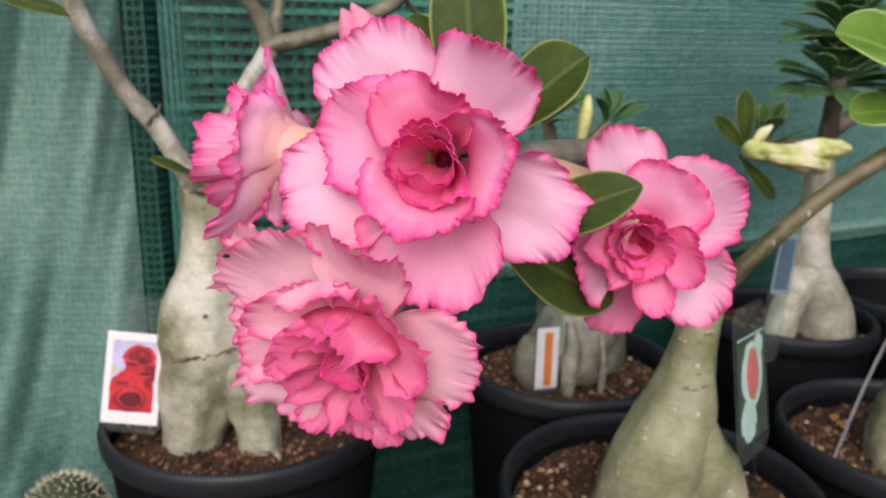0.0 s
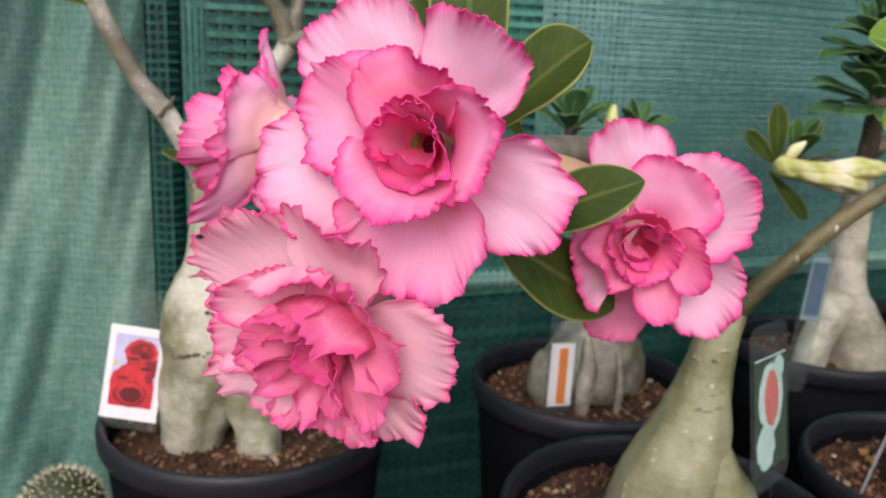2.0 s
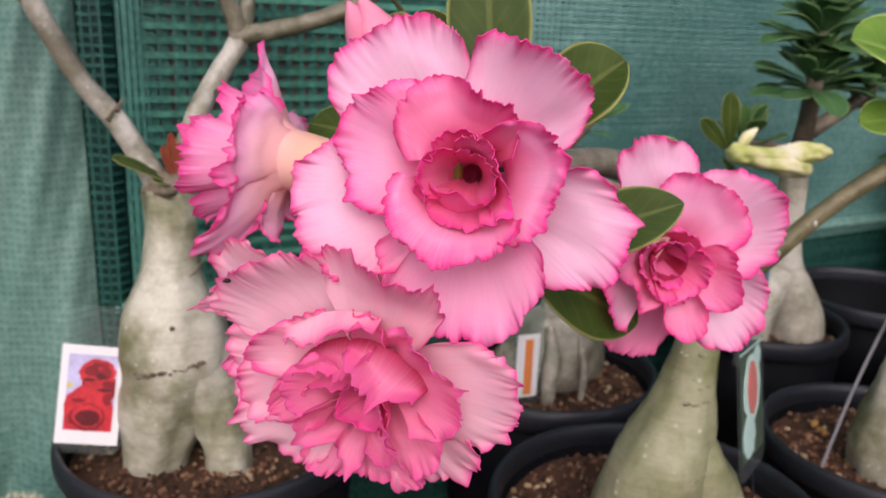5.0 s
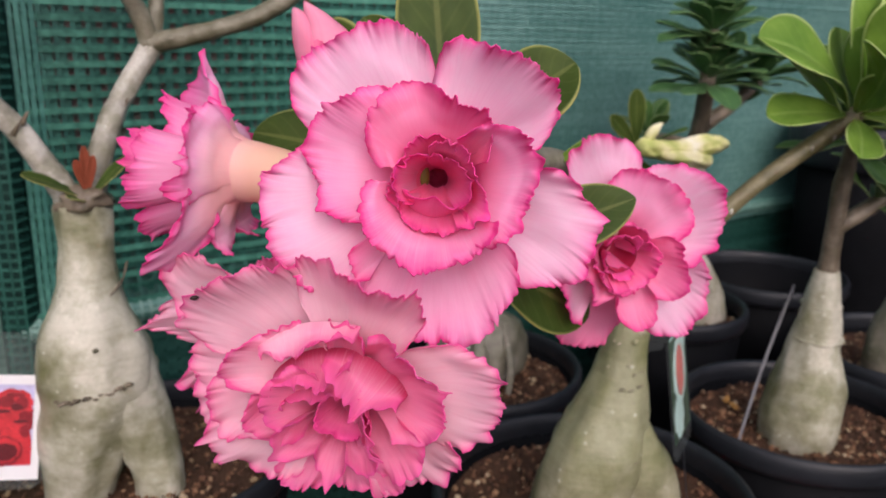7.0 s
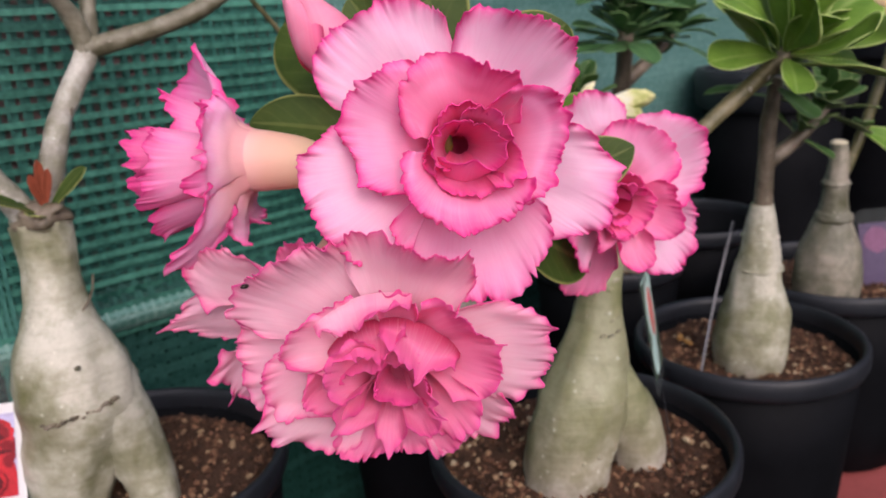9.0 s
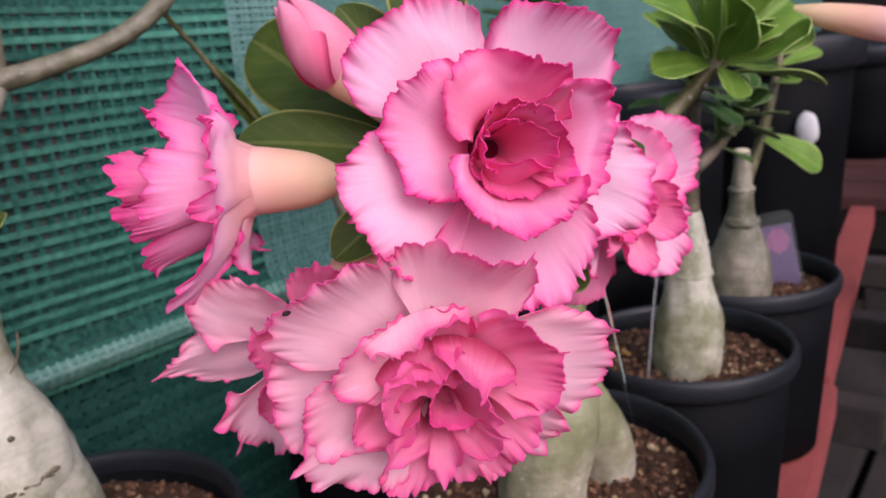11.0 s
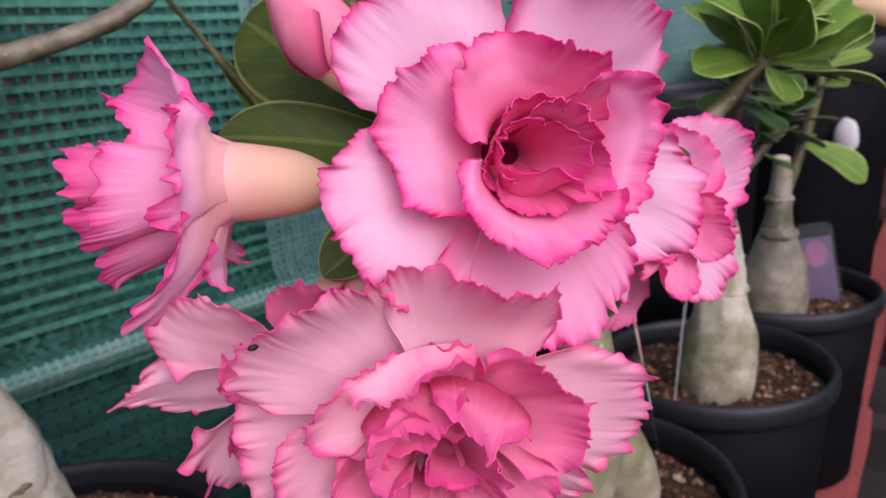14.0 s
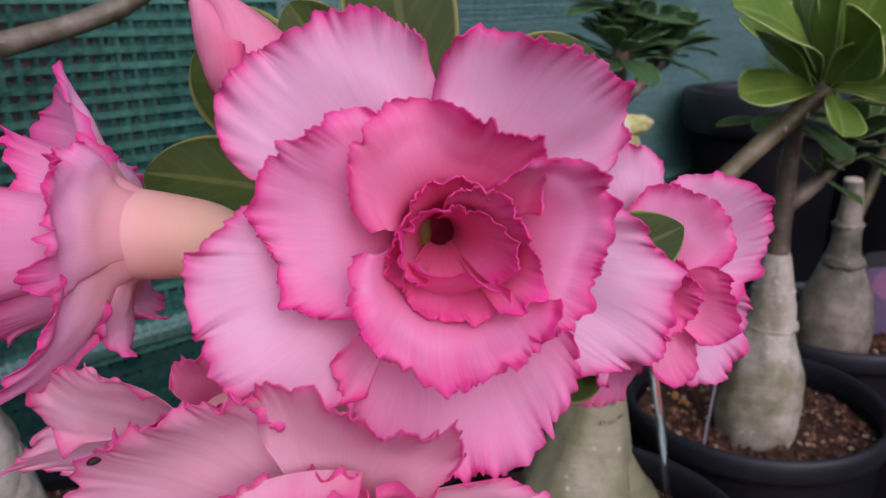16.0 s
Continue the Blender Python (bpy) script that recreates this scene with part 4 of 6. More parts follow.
petal(FA, OA, NA, (219, 322), [34, 40, 44, 47, 48, 42, 34], M_WEAKOUT, h0=-0.026, rim=[2, 2, 3, 4, 2, 3, 3], mid=0, ruffle=0.0026, freq=4, seed=5.7, power=0.4, tips=((0.53, -3.0),))
NB = NA
petal(FA, OA, NB, (112, 214), [27, 34, 36.5, 39.5, 38, 35, 30, 22], M_HALF, h0=-0.024, rim=[-6, 1, 4, 1.5, 3, 5.5, 5.5, 4], mid=1.5, r0=0.006, ruffle=0.0022, freq=5, seed=8.3, power=0.28)
petal(FA, OA, NB, (-54, 66), [22, 25, 25.5, 27, 29.5, 28.5, 23, 17], M_HALF, h0=-0.008, rim=[13, 13.5, 12, 10, 11, 15.5, 16.5, 14], mid=10, r0=0.0115, ruffle=0.0026, freq=6, seed=9.9, power=0.35, tips=((0.60, 2.4),))
petal(FA, OA, NB, (28, 160), [18, 22.5, 24.5, 25, 30.5, 29.5, 26, 18], M_MID, h0=-0.010, rim=[11, 14, 17, 11, 2, 5, 3, 2], mid=5, r0=0.0105, ruffle=0.0018, freq=6, seed=11.4, power=0.28)
petal(FA, OA, NB, (176, 330), [20, 22, 22.5, 22.5, 22.5, 22, 21, 22], M_HALF, h0=-0.010, rim=[5, 8, 13, 15.5, 15.5, 18, 18, 13], mid=13, r0=0.0120, ruffle=0.0026, freq=7, seed=12.7, power=0.42)
# inner whorl, standing up round the throat
CI = OA + Vector((-0.0010, 0.0006, 0.0000))
petal(FA, OA, NB, (60, 214), [13, 14.5, 14.3, 13.5, 13.5, 14, 13], M_IN, h0=-0.019, rim=[12, 9, 6, 7, 7, 3, 1], r0=0.0034, ruffle=0.0016, freq=5, seed=15.2, power=0.8)
petal(FA, OA, NB, (-60, 104), [14, 15.5, 14.5, 12.4, 12.8, 13.2, 13], M_IN, h0=-0.017, rim=[10, 14, 15.5, 15.9, 14, 12, 8], r0=0.0044, ruffle=0.0016, freq=5, seed=14.1, power=0.7, tips=((0.2, 2.0),))
petal(FA, OA, NB, (196, 320), [12, 13.5, 13.5, 13.5, 13], M_IN, h0=-0.016, rim=[3, 4, 5.5, 7, 9], r0=0.0030, ruffle=0.0016, freq=5, seed=16.3, power=0.8)
petal(FA, OA, NB, (104, 222), [10.5, 11.5, 12, 12.3, 11.5, 9], M_MID, h0=-0.013, rim=[10, 10, 10.5, 10.4, 9, 6], r0=0.0058, ruffle=0.0014, freq=4, seed=19.5, power=0.8, tips=((0.45, 1.6),))
petal(FA, OA, NB, (-50, 112), [9, 10, 10, 9.5, 9, 9], M_IN, h0=-0.018, rim=[8, 9, 9, 8, 7, 6], r0=0.0038, ruffle=0.0014, freq=4, seed=18.5, power=0.8)
petal(FA, OA, NB, (186, 322), [9, 4.5, 2.0, 2.5, 8.5], M_MID, h0=-0.002, rim=[8, 12, 13.5, 15, 18], mid=12, r0=0.0105, ruffle=0.0006, freq=3, seed=17.8, power=0.8, fringe=0.3)
bm = bmesh.new()
n_, ex_, ey_ = frame_of(NB)
c0 = Vector(CI)
tube(bm, [c0 - n_ * 0.0290, c0 - n_ * 0.0270, c0 - n_ * 0.020, c0 - n_ * 0.0125], [0.00005, 0.0030, 0.0052, 0.0064], 20, 12, 0.06, 2.0, cap=False)
part("throat", bm, M_THROAT, FA, "dark crimson throat")
bm = bmesh.new()
blob(bm, c0 - n_ * 0.014 - ex_ * 0.0030 + ey_ * 0.0015, (0.0019, 0.0019, 0.0046), 1.0, 0.15)
part("stamen", bm, M_STAMEN, FA, "olive-yellow stamen cone")

for q, s in (((0.0103, -0.0240, 1.1580), 0.0006), ((0.0113, -0.0238, 1.1570), 0.0004), ((0.0078, -0.0235, 1.1600), 0.0003)):
    bm = bmesh.new()
    blob(bm, Vector(q), (s * 1.3, s * 0.6, s), s * 900, 0.4, 2)
    part("speck", bm, M_SPOT, FA, "small brown blemish")

# --- lower, looser bloom
FB = flower((-0.0190, 0.0135, 1.063), (0, 0, 0), "loose faded-pink double bloom with ruffled pointed petals", (0.030, 0.040, 1.112), 0.0075, 0.004, bulge=0.009)
OB, NBB = (-0.031, 0.000, 1.062), (-0.66, -0.75, 0.0)
petal(FB, OB, NBB, (-36, 33), [34, 43, 48, 49, 48.5, 49, 41, 36], M_WEAK, h0=-0.014, rim=[-3, 0, 2, 3, 3, 4, 2, 1], ruffle=0.0024, freq=5, seed=23.2, power=0.5, tips=((0.24, 3.0), (0.70, 3.0)))
petal(FB, OB, NBB, (284, 334), [36, 42, 45, 45, 40], M_WEAK, h0=-0.014, rim=[-5, -6, -7, -6, -4], ruffle=0.0026, freq=5, seed=22.1, power=0.6, tips=((0.52, 4.5),))
petal(FB, OB, NBB, (236, 302), [42, 41, 38, 37, 38.5, 42, 40], M_WEAKIN, h0=-0.014, rim=[-4, -4, -4, -4, -3, -3, -3], ruffle=0.0028, freq=5, seed=21.0, power=0.6)
petal(FB, OB, NBB, (158, 210), [50, 49, 50.5, 51, 50, 44], M_WEAK, h0=-0.014, rim=[-8, -12, -12, -9, -6, -4], ruffle=0.0026, freq=6, seed=26.5, power=0.6)
petal(FB, OB, NBB, (198, 248), [46, 51, 51, 45, 41, 38], M_WEAK, h0=-0.012, rim=[-2, -2, -3, -4, -5, -5], ruffle=0.003, freq=6, seed=27.6, power=0.6, tips=((0.2, 4.5),))
petal(FB, OB, NBB, (90, 169), [38, 41, 44, 48, 51, 53.5, 46], M_WEAK, h0=-0.012, rim=[3, 3, 4, 6.4, 5, 0, -4], mid=-2, ruffle=0.0020, freq=4, seed=24.3, power=0.5, tips=((0.77, 1.5),))
petal(FB, OB, NBB, (172, 224), [36, 40, 42.5, 42, 35, 27], M_WEAK, h0=-0.012, rim=[-3, -3, -2, -2, -1, 0], ruffle=0.0026, freq=4, seed=31.7, power=0.6)
petal(FB, OB, NBB, (34, 112), [29, 38, 42, 40.5, 39, 41, 42.5, 43, 38], M_WEAK, h0=-0.008, rim=[3, 6, 11, 15.5, 15, 13, 11, 6, 2], mid=4, ruffle=0.0020, freq=3, seed=25.4, power=0.6, tips=((0.28, 3.0), (0.74, 2.0)))
petal(FB, OB, NBB, (-34, 60), [24, 31, 33.5, 32.5, 33, 28, 27, 28, 24], M_WEAKIN, h0=-0.012, rim=[6, 9, 11, 11, 11, 13, 14, 10, 6], mid=4, ruffle=0.0022, freq=3, seed=29.8, power=0.6, tips=((0.46, 2.4),))
petal(FB, OB, NBB, (284, 336), [27, 32, 35, 33, 26], M_WEAKIN, h0=-0.012, rim=[0, 1, 2, 3, 4], ruffle=0.0028, freq=4, seed=30.9, power=0.6)
n_, ex_, ey_ = frame_of(NBB)
HB = Vector(OB) - ex_ * 0.001 - ey_ * 0.012
petal(FB, OB, NBB, (104, 186), [19, 25, 28, 31, 34, 33, 24], M_WEAK, h0=-0.012, rim=[2, 5, 7, 10, 13, 10, 6], mid=4, ruffle=0.0024, freq=4, seed=28.7, power=0.6)
petal(FB, OB, NBB, (56, 104), [19, 22, 23, 22, 18], M_WEAKIN, h0=-0.008, rim=[4, 5, 5, 4, 2], ruffle=0.0026, freq=4, seed=36.1, power=0.6)
petal(FB, OB, NBB, (180, 232), [24, 30, 32, 28, 20], M_WEAKIN, h0=-0.010, rim=[4, 3, 3, 3, 2], ruffle=0.0026, freq=3, seed=33.3, power=0.6)
petal(FB, HB, NBB, (150, 236), [12, 16, 20, 20, 13], M_WEAKIN, h0=-0.014, rim=[9, 8, 5.5, 3.7, 3], r0=0.004, ruffle=0.0018, freq=2, seed=35.5, power=0.6, fringe=0.6, tips=((0.66, 4.0),))
petal(FB, HB, NBB, (230, 292), [12, 17, 18.5, 17, 12], M_WEAKIN, h0=-0.014, rim=[3, 2, 1.5, 2, 4], r0=0.004, ruffle=0.0018, freq=2, seed=39.3, power=0.6, fringe=0.6, tips=((0.5, 4.0),))
petal(FB, HB, NBB, (286, 352), [12, 17, 18, 16, 11], M_WEAKIN, h0=-0.014, rim=[3, 5, 7, 9, 9], r0=0.004, ruffle=0.0018, freq=2, seed=33.9, power=0.6, fringe=0.7)
petal(FB, HB, NBB, (-24, 80), [14, 12.5, 12.5, 14, 17, 19], M_WEAKIN, h0=-0.014, rim=[9.4, 12, 13, 12.5, 11, 9.6], r0=0.005, ruffle=0.0016, freq=3, seed=37.7, power=0.5, fringe=0.7, tips=((0.05, 4.0),))
petal(FB, HB, NBB, (76, 130), [34.5, 32, 31, 30, 28.5, 28, 30, 34.5], M_WEAK, h0=0.004, rim=[10, 13, 13, 12.5, 11, 9], mid=9, r0=0.035, ruffle=0.0016, freq=3, seed=38.8, power=0.5, fringe=0.9, tips=((0.1, 2.0), (0.9, -2.5)))
petal(FB, HB, NBB, (100, 172), [22, 25, 24, 21, 17], M_WEAKIN, h0=-0.014, rim=[8, 9, 10, 11, 10], r0=0.005, ruffle=0.0018, freq=3, seed=34.4, power=0.5, fringe=0.7)
petal(FB, HB, NBB, (28, 96), [24.5, 18, 14.5, 15, 17, 21, 24.5], M_WEAKIN, h0=0.000, rim=[7, 10, 12.5, 13, 12, 10, 8], mid=8, r0=0.025, ruffle=0.0030, freq=4, seed=35.2, power=0.6, fringe=1.0, tips=((0.3, -2.5),))
petal(FB, HB, NBB, (76, 142), [24.5, 18.5, 16.5, 18.5, 21, 23, 24.5], M_WEAKIN, h0=-0.001, rim=[7, 9, 9.5, 10, 10.5, 9.5, 8], mid=6, r0=0.025, ruffle=0.0030, freq=5, seed=47.3, power=0.6, fringe=1.0, tips=((0.7, -2.5),))
petal(FB, HB, NBB, (58, 158), [19.5, 14, 12, 12, 13, 14.5, 17, 19.5], M_WEAKIN, h0=-0.005, rim=[5, 6, 7, 7.5, 7, 6], mid=3, r0=0.020, ruffle=0.0018, freq=4, seed=41.2, power=0.6, fringe=0.8, tips=((0.93, -3.0),))
TB = HB + ex_ * 0.0030 + ey_ * 0.0030
petal(FB, TB, NBB, (176, 372), [9, 8.5, 7.5, 7, 7, 7.5, 9, 10], M_IN, h0=-0.013, rim=[5, 4, 2.5, 1.5, 1.5, 2.5, 5, 7], r0=0.004, ruffle=0.0014, freq=4, seed=43.7, power=0.6, fringe=0.7)
petal(FB, TB, NBB, (10, 190), [9, 9, 9.5, 9.5, 9, 9], M_IN, h0=-0.013, rim=[5, 5, 4, 4, 4, 4], r0=0.004, ruffle=0.0014, freq=4, seed=44.9, power=0.6, fringe=0.6)
bm = bmesh.new()
c0 = Vector(OB)
tube(bm, [c0 - n_ * 0.0150, c0 - n_ * 0.0148, c0 - n_ * 0.0138, c0 - n_ * 0.0125], [0.00005, 0.0088, 0.0100, 0.0110], 18, 10, 0.06, 2.0, cap=False)
part("receptacle", bm, M_WEAKIN, FB)
bm = bmesh.new()
c0 = TB + n_ * 0.004
tube(bm, [c0 - n_ * 0.0160, c0 - n_ * 0.0158, c0 - n_ * 0.0140, c0 - n_ * 0.0100], [0.00005, 0.0060, 0.0066, 0.0072], 18, 10, 0.06, 2.0, cap=False)
part("throat", bm, M_THROAT, FB, "dark crimson throat")
bm = bmesh.new()
pB = Vector((-0.0655, 0.0245, 1.0900))
blob(bm, pB, (0.0014, 0.0008, 0.0008), 2.0, 0.2, 2)
part("speck", bm, M_BUG, FB, "tiny dark speck on a petal")

# --- bloom beside, on the same cluster
FC = flower((0.0945, 0.010, 1.090), (0, 0, 0), "rose-pink double bloom half behind a green leaf", (0.064, 0.046, 1.113), 0.010, 0.004)
OC, NC = (0.090, -0.004, 1.088), (-0.36, -0.93, 0.0)
petal(FC, OC, NC, (73, 138), [30, 38, 43, 45.4, 45, 43, 37], M_OUT, h0=-0.020, rim=[-13, -13, -12, -9, -8, -7, -5], mid=-8, ruffle=0.002, freq=4, seed=41.0, fringe=0.75, power=0.4, tips=((0.63, 2.0),))
petal(FC, OC, NC, (238, 282), [41, 46, 46.5, 43, 33], M_MID, h0=-0.020, rim=[-22, -25, -25, -20, -16], mid=-14, ruffle=0.003, freq=4, seed=44.0, fringe=0.75, power=0.6)
petal(FC, OC, NC, (283, 354), [30, 38, 43, 43.5, 41, 37, 32], M_OUT, h0=-0.016, rim=[-4, -2, -1, -1, -2, -2, -1], ruffle=0.0025, freq=5, seed=43.0, power=0.4, fringe=0.75)
petal(FC, OC, NC, (-14, 78), [20, 30, 35, 38.5, 40.5, 40, 37.5, 33], M_OUT, h0=-0.016, rim=[4, 5, 5, 6, 6, 3, -4, -9], mid=0, ruffle=0.002, freq=4, seed=42.0, power=0.4, fringe=0.75)
petal(FC, OC, NC, (130, 236), [27, 29, 30, 31, 36], M_OUT, h0=-0.016, rim=[-4, 0, 2, 2, -2], ruffle=0.002, freq=4, seed=45.0, power=0.5, fringe=0.75)
petal(FC, OC, NC, (14, 118), [18, 26, 29, 31, 32, 31, 27], M_HALF, h0=-0.016, rim=[3, 3, 2, 0, -1.5, -3, -5], mid=0, ruffle=0.0020, freq=5, seed=46.0, power=0.4, fringe=0.75)
petal(FC, OC, NC, (-62, 40), [19, 21, 20.5, 18, 16, 16, 15], M_MID, h0=-0.016, rim=[6, 9, 10, 11, 11, 10, 6], ruffle=0.0020, freq=5, seed=47.0, power=0.5, fringe=0.75)
petal(FC, OC, NC, (246, 304), [19, 26, 29, 27, 22], M_MID, h0=-0.016, rim=[4, 4, 3.5, 3.5, 4], ruffle=0.0022, freq=6, seed=48.0, power=0.5, fringe=0.75)
petal(FC, OC, NC, (148, 250), [17, 24, 27, 21, 21, 23, 19], M_MID, h0=-0.016, rim=[2, 4, 6, 7, 6, 5, 3], ruffle=0.0022, freq=5, seed=49.0, power=0.5, fringe=0.75)
CC = (0.0858, -0.0024, 1.088)
petal(FC, CC, NC, (10, 165), [11, 12.5, 13, 13, 12], M_IN, h0=-0.014, h1=0.004, ruffle=0.0016, freq=5, seed=50.0, power=0.9)
petal(FC, CC, NC, (-120, 40), [13, 15, 15, 13, 11], M_IN, h0=-0.014, h1=0.006, ruffle=0.0016, freq=5, seed=51.0, power=0.9)
petal(FC, CC, NC, (140, 280), [12, 12.5, 13, 13], M_IN, h0=-0.014, h1=0.006, ruffle=0.0016, freq=5, seed=52.0, power=0.9)
petal(FC, CC, NC, (0, 150), [7, 8, 8], M_IN, h0=-0.012, h1=0.001, r0=0.004, ruffle=0.001, freq=4, seed=53.0, power=0.9)
petal(FC, CC, NC, (160, 310), [8, 8.5, 8], M_IN, h0=-0.012, h1=0.003, r0=0.004, ruffle=0.001, freq=4, seed=54.0, power=0.9)
bm = bmesh.new()
n_, ex_, ey_ = frame_of(NC)
c0 = Vector(CC)
tube(bm, [c0 - n_ * 0.014, c0 - n_ * 0.012, c0 - n_ * 0.005, c0 + n_ * 0.001], [0.00005, 0.005, 0.006, 0.0065], 18, 10, 0.06, 2.0, cap=False)
part("throat", bm, M_THROAT, FC, "dark crimson throat")

# --- bloom turned away, seen with its tube
JD, ND = (-0.036, 0.080, 1.118), (-0.57, 0.82, -0.03)
FD = flower((-0.0333, 0.0761, 1.1181), (0, 0, 0), "pink double bloom turned aside, with a long peach tube", (-0.0096, 0.0520, 1.1150), 0.0114, 0.0036, bulge=0.0108, neck=0.80, rough=0.0)
bm = bmesh.new()
tube(bm, [(-0.0100, 0.0522, 1.1152), (0.004, 0.046, 1.114), (0.020, 0.042, 1.115), (0.032, 0.040, 1.117)], [0.0034, 0.0022, 0.0022, 0.0026], 12, 14)
part("flower_stalk", bm, M_LEAFB, FD, "short green stalk")
petal(FD, JD, ND, (132, 204), [22, 28, 30, 28, 20], M_ASIDE, h0=-0.0110, rim=[8, 6, 4, 4, 2], r0=0.0105, ruffle=0.0030, freq=4, seed=62.0, power=0.35)
petal(FD, JD, ND, (198, 270), [20, 27, 29, 28, 20], M_ASIDE, h0=-0.0110, rim=[2, 1, 0, -1, -2], r0=0.0105, ruffle=0.0032, freq=3, seed=63.0, power=0.35)
petal(FD, JD, ND, (72, 134), [18, 25, 36, 41, 37, 32, 24], M_ASIDE, h0=-0.0110, rim=[-4, -1, 8, 14, 20, 25, 26], mid=3, r0=0.0105, ruffle=0.0024, freq=3, seed=61.0, power=0.35, tips=((0.5, 2.0), (0.68, 2.5)))
petal(FD, JD, ND, (258, 306), [22, 28, 31, 28, 20], M_ASIDE, h0=-0.0110, rim=[-2, -2, -2, -2, -3], r0=0.0105, ruffle=0.0030, freq=4, seed=64.0, power=0.35)
petal(FD, JD, ND, (286, 348), [18, 38, 42, 35, 29, 26], M_ASIDE, h0=-0.0110, rim=[-4, 12, 14, 5, 0, -1], mid=0, r0=0.0105, ruffle=0.0022, freq=4, seed=65.0, power=0.35, tips=((0.35, 2.5),))
petal(FD, JD, ND, (-22, 88), [25, 28, 28, 28, 28, 27, 26, 20], M_ASIDE, h0=-0.0110, rim=[-2, 0, -2, -1, -3, -2, -6, -6], mid=-4, r0=0.0105, ruffle=0.0036, freq=6, seed=65.8, power=0.35, tips=((0.9, 2.5),))
for p0, p1, radii, rim, seed in ((-36, 50, [23, 27, 28, 27, 26, 21], [24, 22, 21, 18, 15, 13], 66.0), (42, 134, [20, 23, 25, 24, 20], [14, 16, 19, 20, 19], 67.3), (126, 232, [20, 23, 24, 23, 20], [20, 21, 22, 22, 21], 68.6), (224, 330, [20, 23, 25.5, 26, 22], [21, 23, 25, 26, 24], 69.9)):
    petal(FD, JD, ND, (p0, p1), radii, M_HALF, h0=-0.004, rim=rim, r0=0.010, ruffle=0.0026, freq=4, seed=seed, power=1.7, tips=((0.5, 2.0),))
for i, (p0, p1) in enumerate(((-20, 110), (100, 230), (220, 345))):
    petal(FD, JD, ND, (p0, p1), [11, 14, 15, 14, 11], M_MID, h0=-0.002, h1=0.031 + 0.001 * i, r0=0.007, ruffle=0.0026, freq=4, seed=70.0 + i * 1.3, power=0.9, tips=((0.45, 2.5),))

# --- bloom behind the lower one, facing away
JE, NE = (-0.024, 0.060, 1.060), (-0.61, -0.75, -0.24)
FE = flower(JE, (0, 0, 0), "pink double bloom half hidden behind the loose one", (0.026, 0.046, 1.110), 0.009, 0.004)
petal(FE, JE, NE, (262, 335), [22, 30, 32, 28, 20], M_WEAKIN, h0=-0.004, h1=0.002, r0=0.007, ruffle=0.0028, freq=4, seed=80.0, power=0.8)
petal(FE, JE, NE, (-30, 48), [20, 28, 30, 28, 20], M_WEAKIN, h0=-0.004, h1=0.002, r0=0.007, ruffle=0.0028, freq=4, seed=81.7, power=0.8)
petal(FE, JE, NE, (42, 112), [20, 29, 32, 31, 24], M_WEAKIN, h0=-0.004, h1=0.000, r0=0.007, ruffle=0.0028, freq=4, seed=83.4, power=0.8)
petal(FE, JE, NE, (198, 266), [34, 41, 41, 39, 28], M_WEAK, h0=-0.004, h1=0.010, r0=0.007, ruffle=0.0034, freq=4, seed=85.1, power=0.8, fringe=1.2, tips=((0.12, 5.0), (0.36, 5.0), (0.62, 5.0), (0.85, 4.0)))
petal(FE, JE, NE, (156, 206), [34, 44, 50, 44, 34], M_WEAK, h0=-0.004, h1=-0.004, r0=0.007, ruffle=0.0034, freq=4, seed=86.8, power=0.8, fringe=1.2, tips=((0.25, 3.5), (0.55, 6.0), (0.86, 5.0)))
petal(FE, JE, NE, (114, 163), [30, 41, 45, 46, 38], M_WEAK, h0=-0.004, h1=0.004, r0=0.007, ruffle=0.0024, freq=3, seed=88.5, power=0.8, fringe=0.7)
for i, (p0, p1, r, h) in enumerate(((60, 190, 24, 0.012), (180, 300, 27, 0.014), (290, 430, 24, 0.012))):
    petal(FE, JE, NE, (p0, p1), [r * 0.75, r, r * 1.06, r, r * 0.75], M_WEAKIN, h0=-0.004, h1=h, r0=0.006, ruffle=0.0028, freq=5, seed=90.0 + i * 1.9, power=0.65)

# --- closed bud with twisted petals
bm = bmesh.new()
tube(bm, [(0.027, 0.042, 1.121), (0.014, 0.053, 1.138), (0.006, 0.060, 1.148), (0.002, 0.064, 1.154)], [0.0035, 0.0065, 0.0088, 0.0085], 20, 18, 0.04, 4.0)
FBUD = part("flower_bud", bm, M_TUBE, rose, "closed pink flower bud on a pale tube")
axis = Vector((-0.013, 0.015, 0.030)).normalized()
nB, exB, eyB = frame_of(axis)
c0 = Vector((0.005, 0.061, 1.148))
for k in range(4):
    bm = bmesh.new()
    rows = []
    for i in range(19):
        u = i / 18
        r = 0.0118 * (math.sin(math.pi * (0.20 + 0.72 * u)) ** 0.8) * (1 - 0.25 * u) + 0.0006
        row = []
        for j in range(15):
            v = j / 14
            a = k * math.pi / 2 + (v - 0.5) * 2.5 + u * 1.3
            q = r * (1 + 0.14 * (v - 0.4) + 0.05 * nz(u * 4 + k, v * 4))
            w = (0.75 + 0.25 * math.sin(math.pi * v)) * 0.032
            row.append(c0 + nB * (w * u) + exB * (q * math.cos(a)) + eyB * (q * math.sin(a)))
        rows.append(row)
    sheet(bm, rows, [[(j * 0.12 + k, (1 - abs(j / 7 - 1)) * 1.0 + 0.02) for j in range(15)] for i in range(19)], 0.0004)
    smooth(bm)
    part("petal", bm, M_BUD, FBUD)

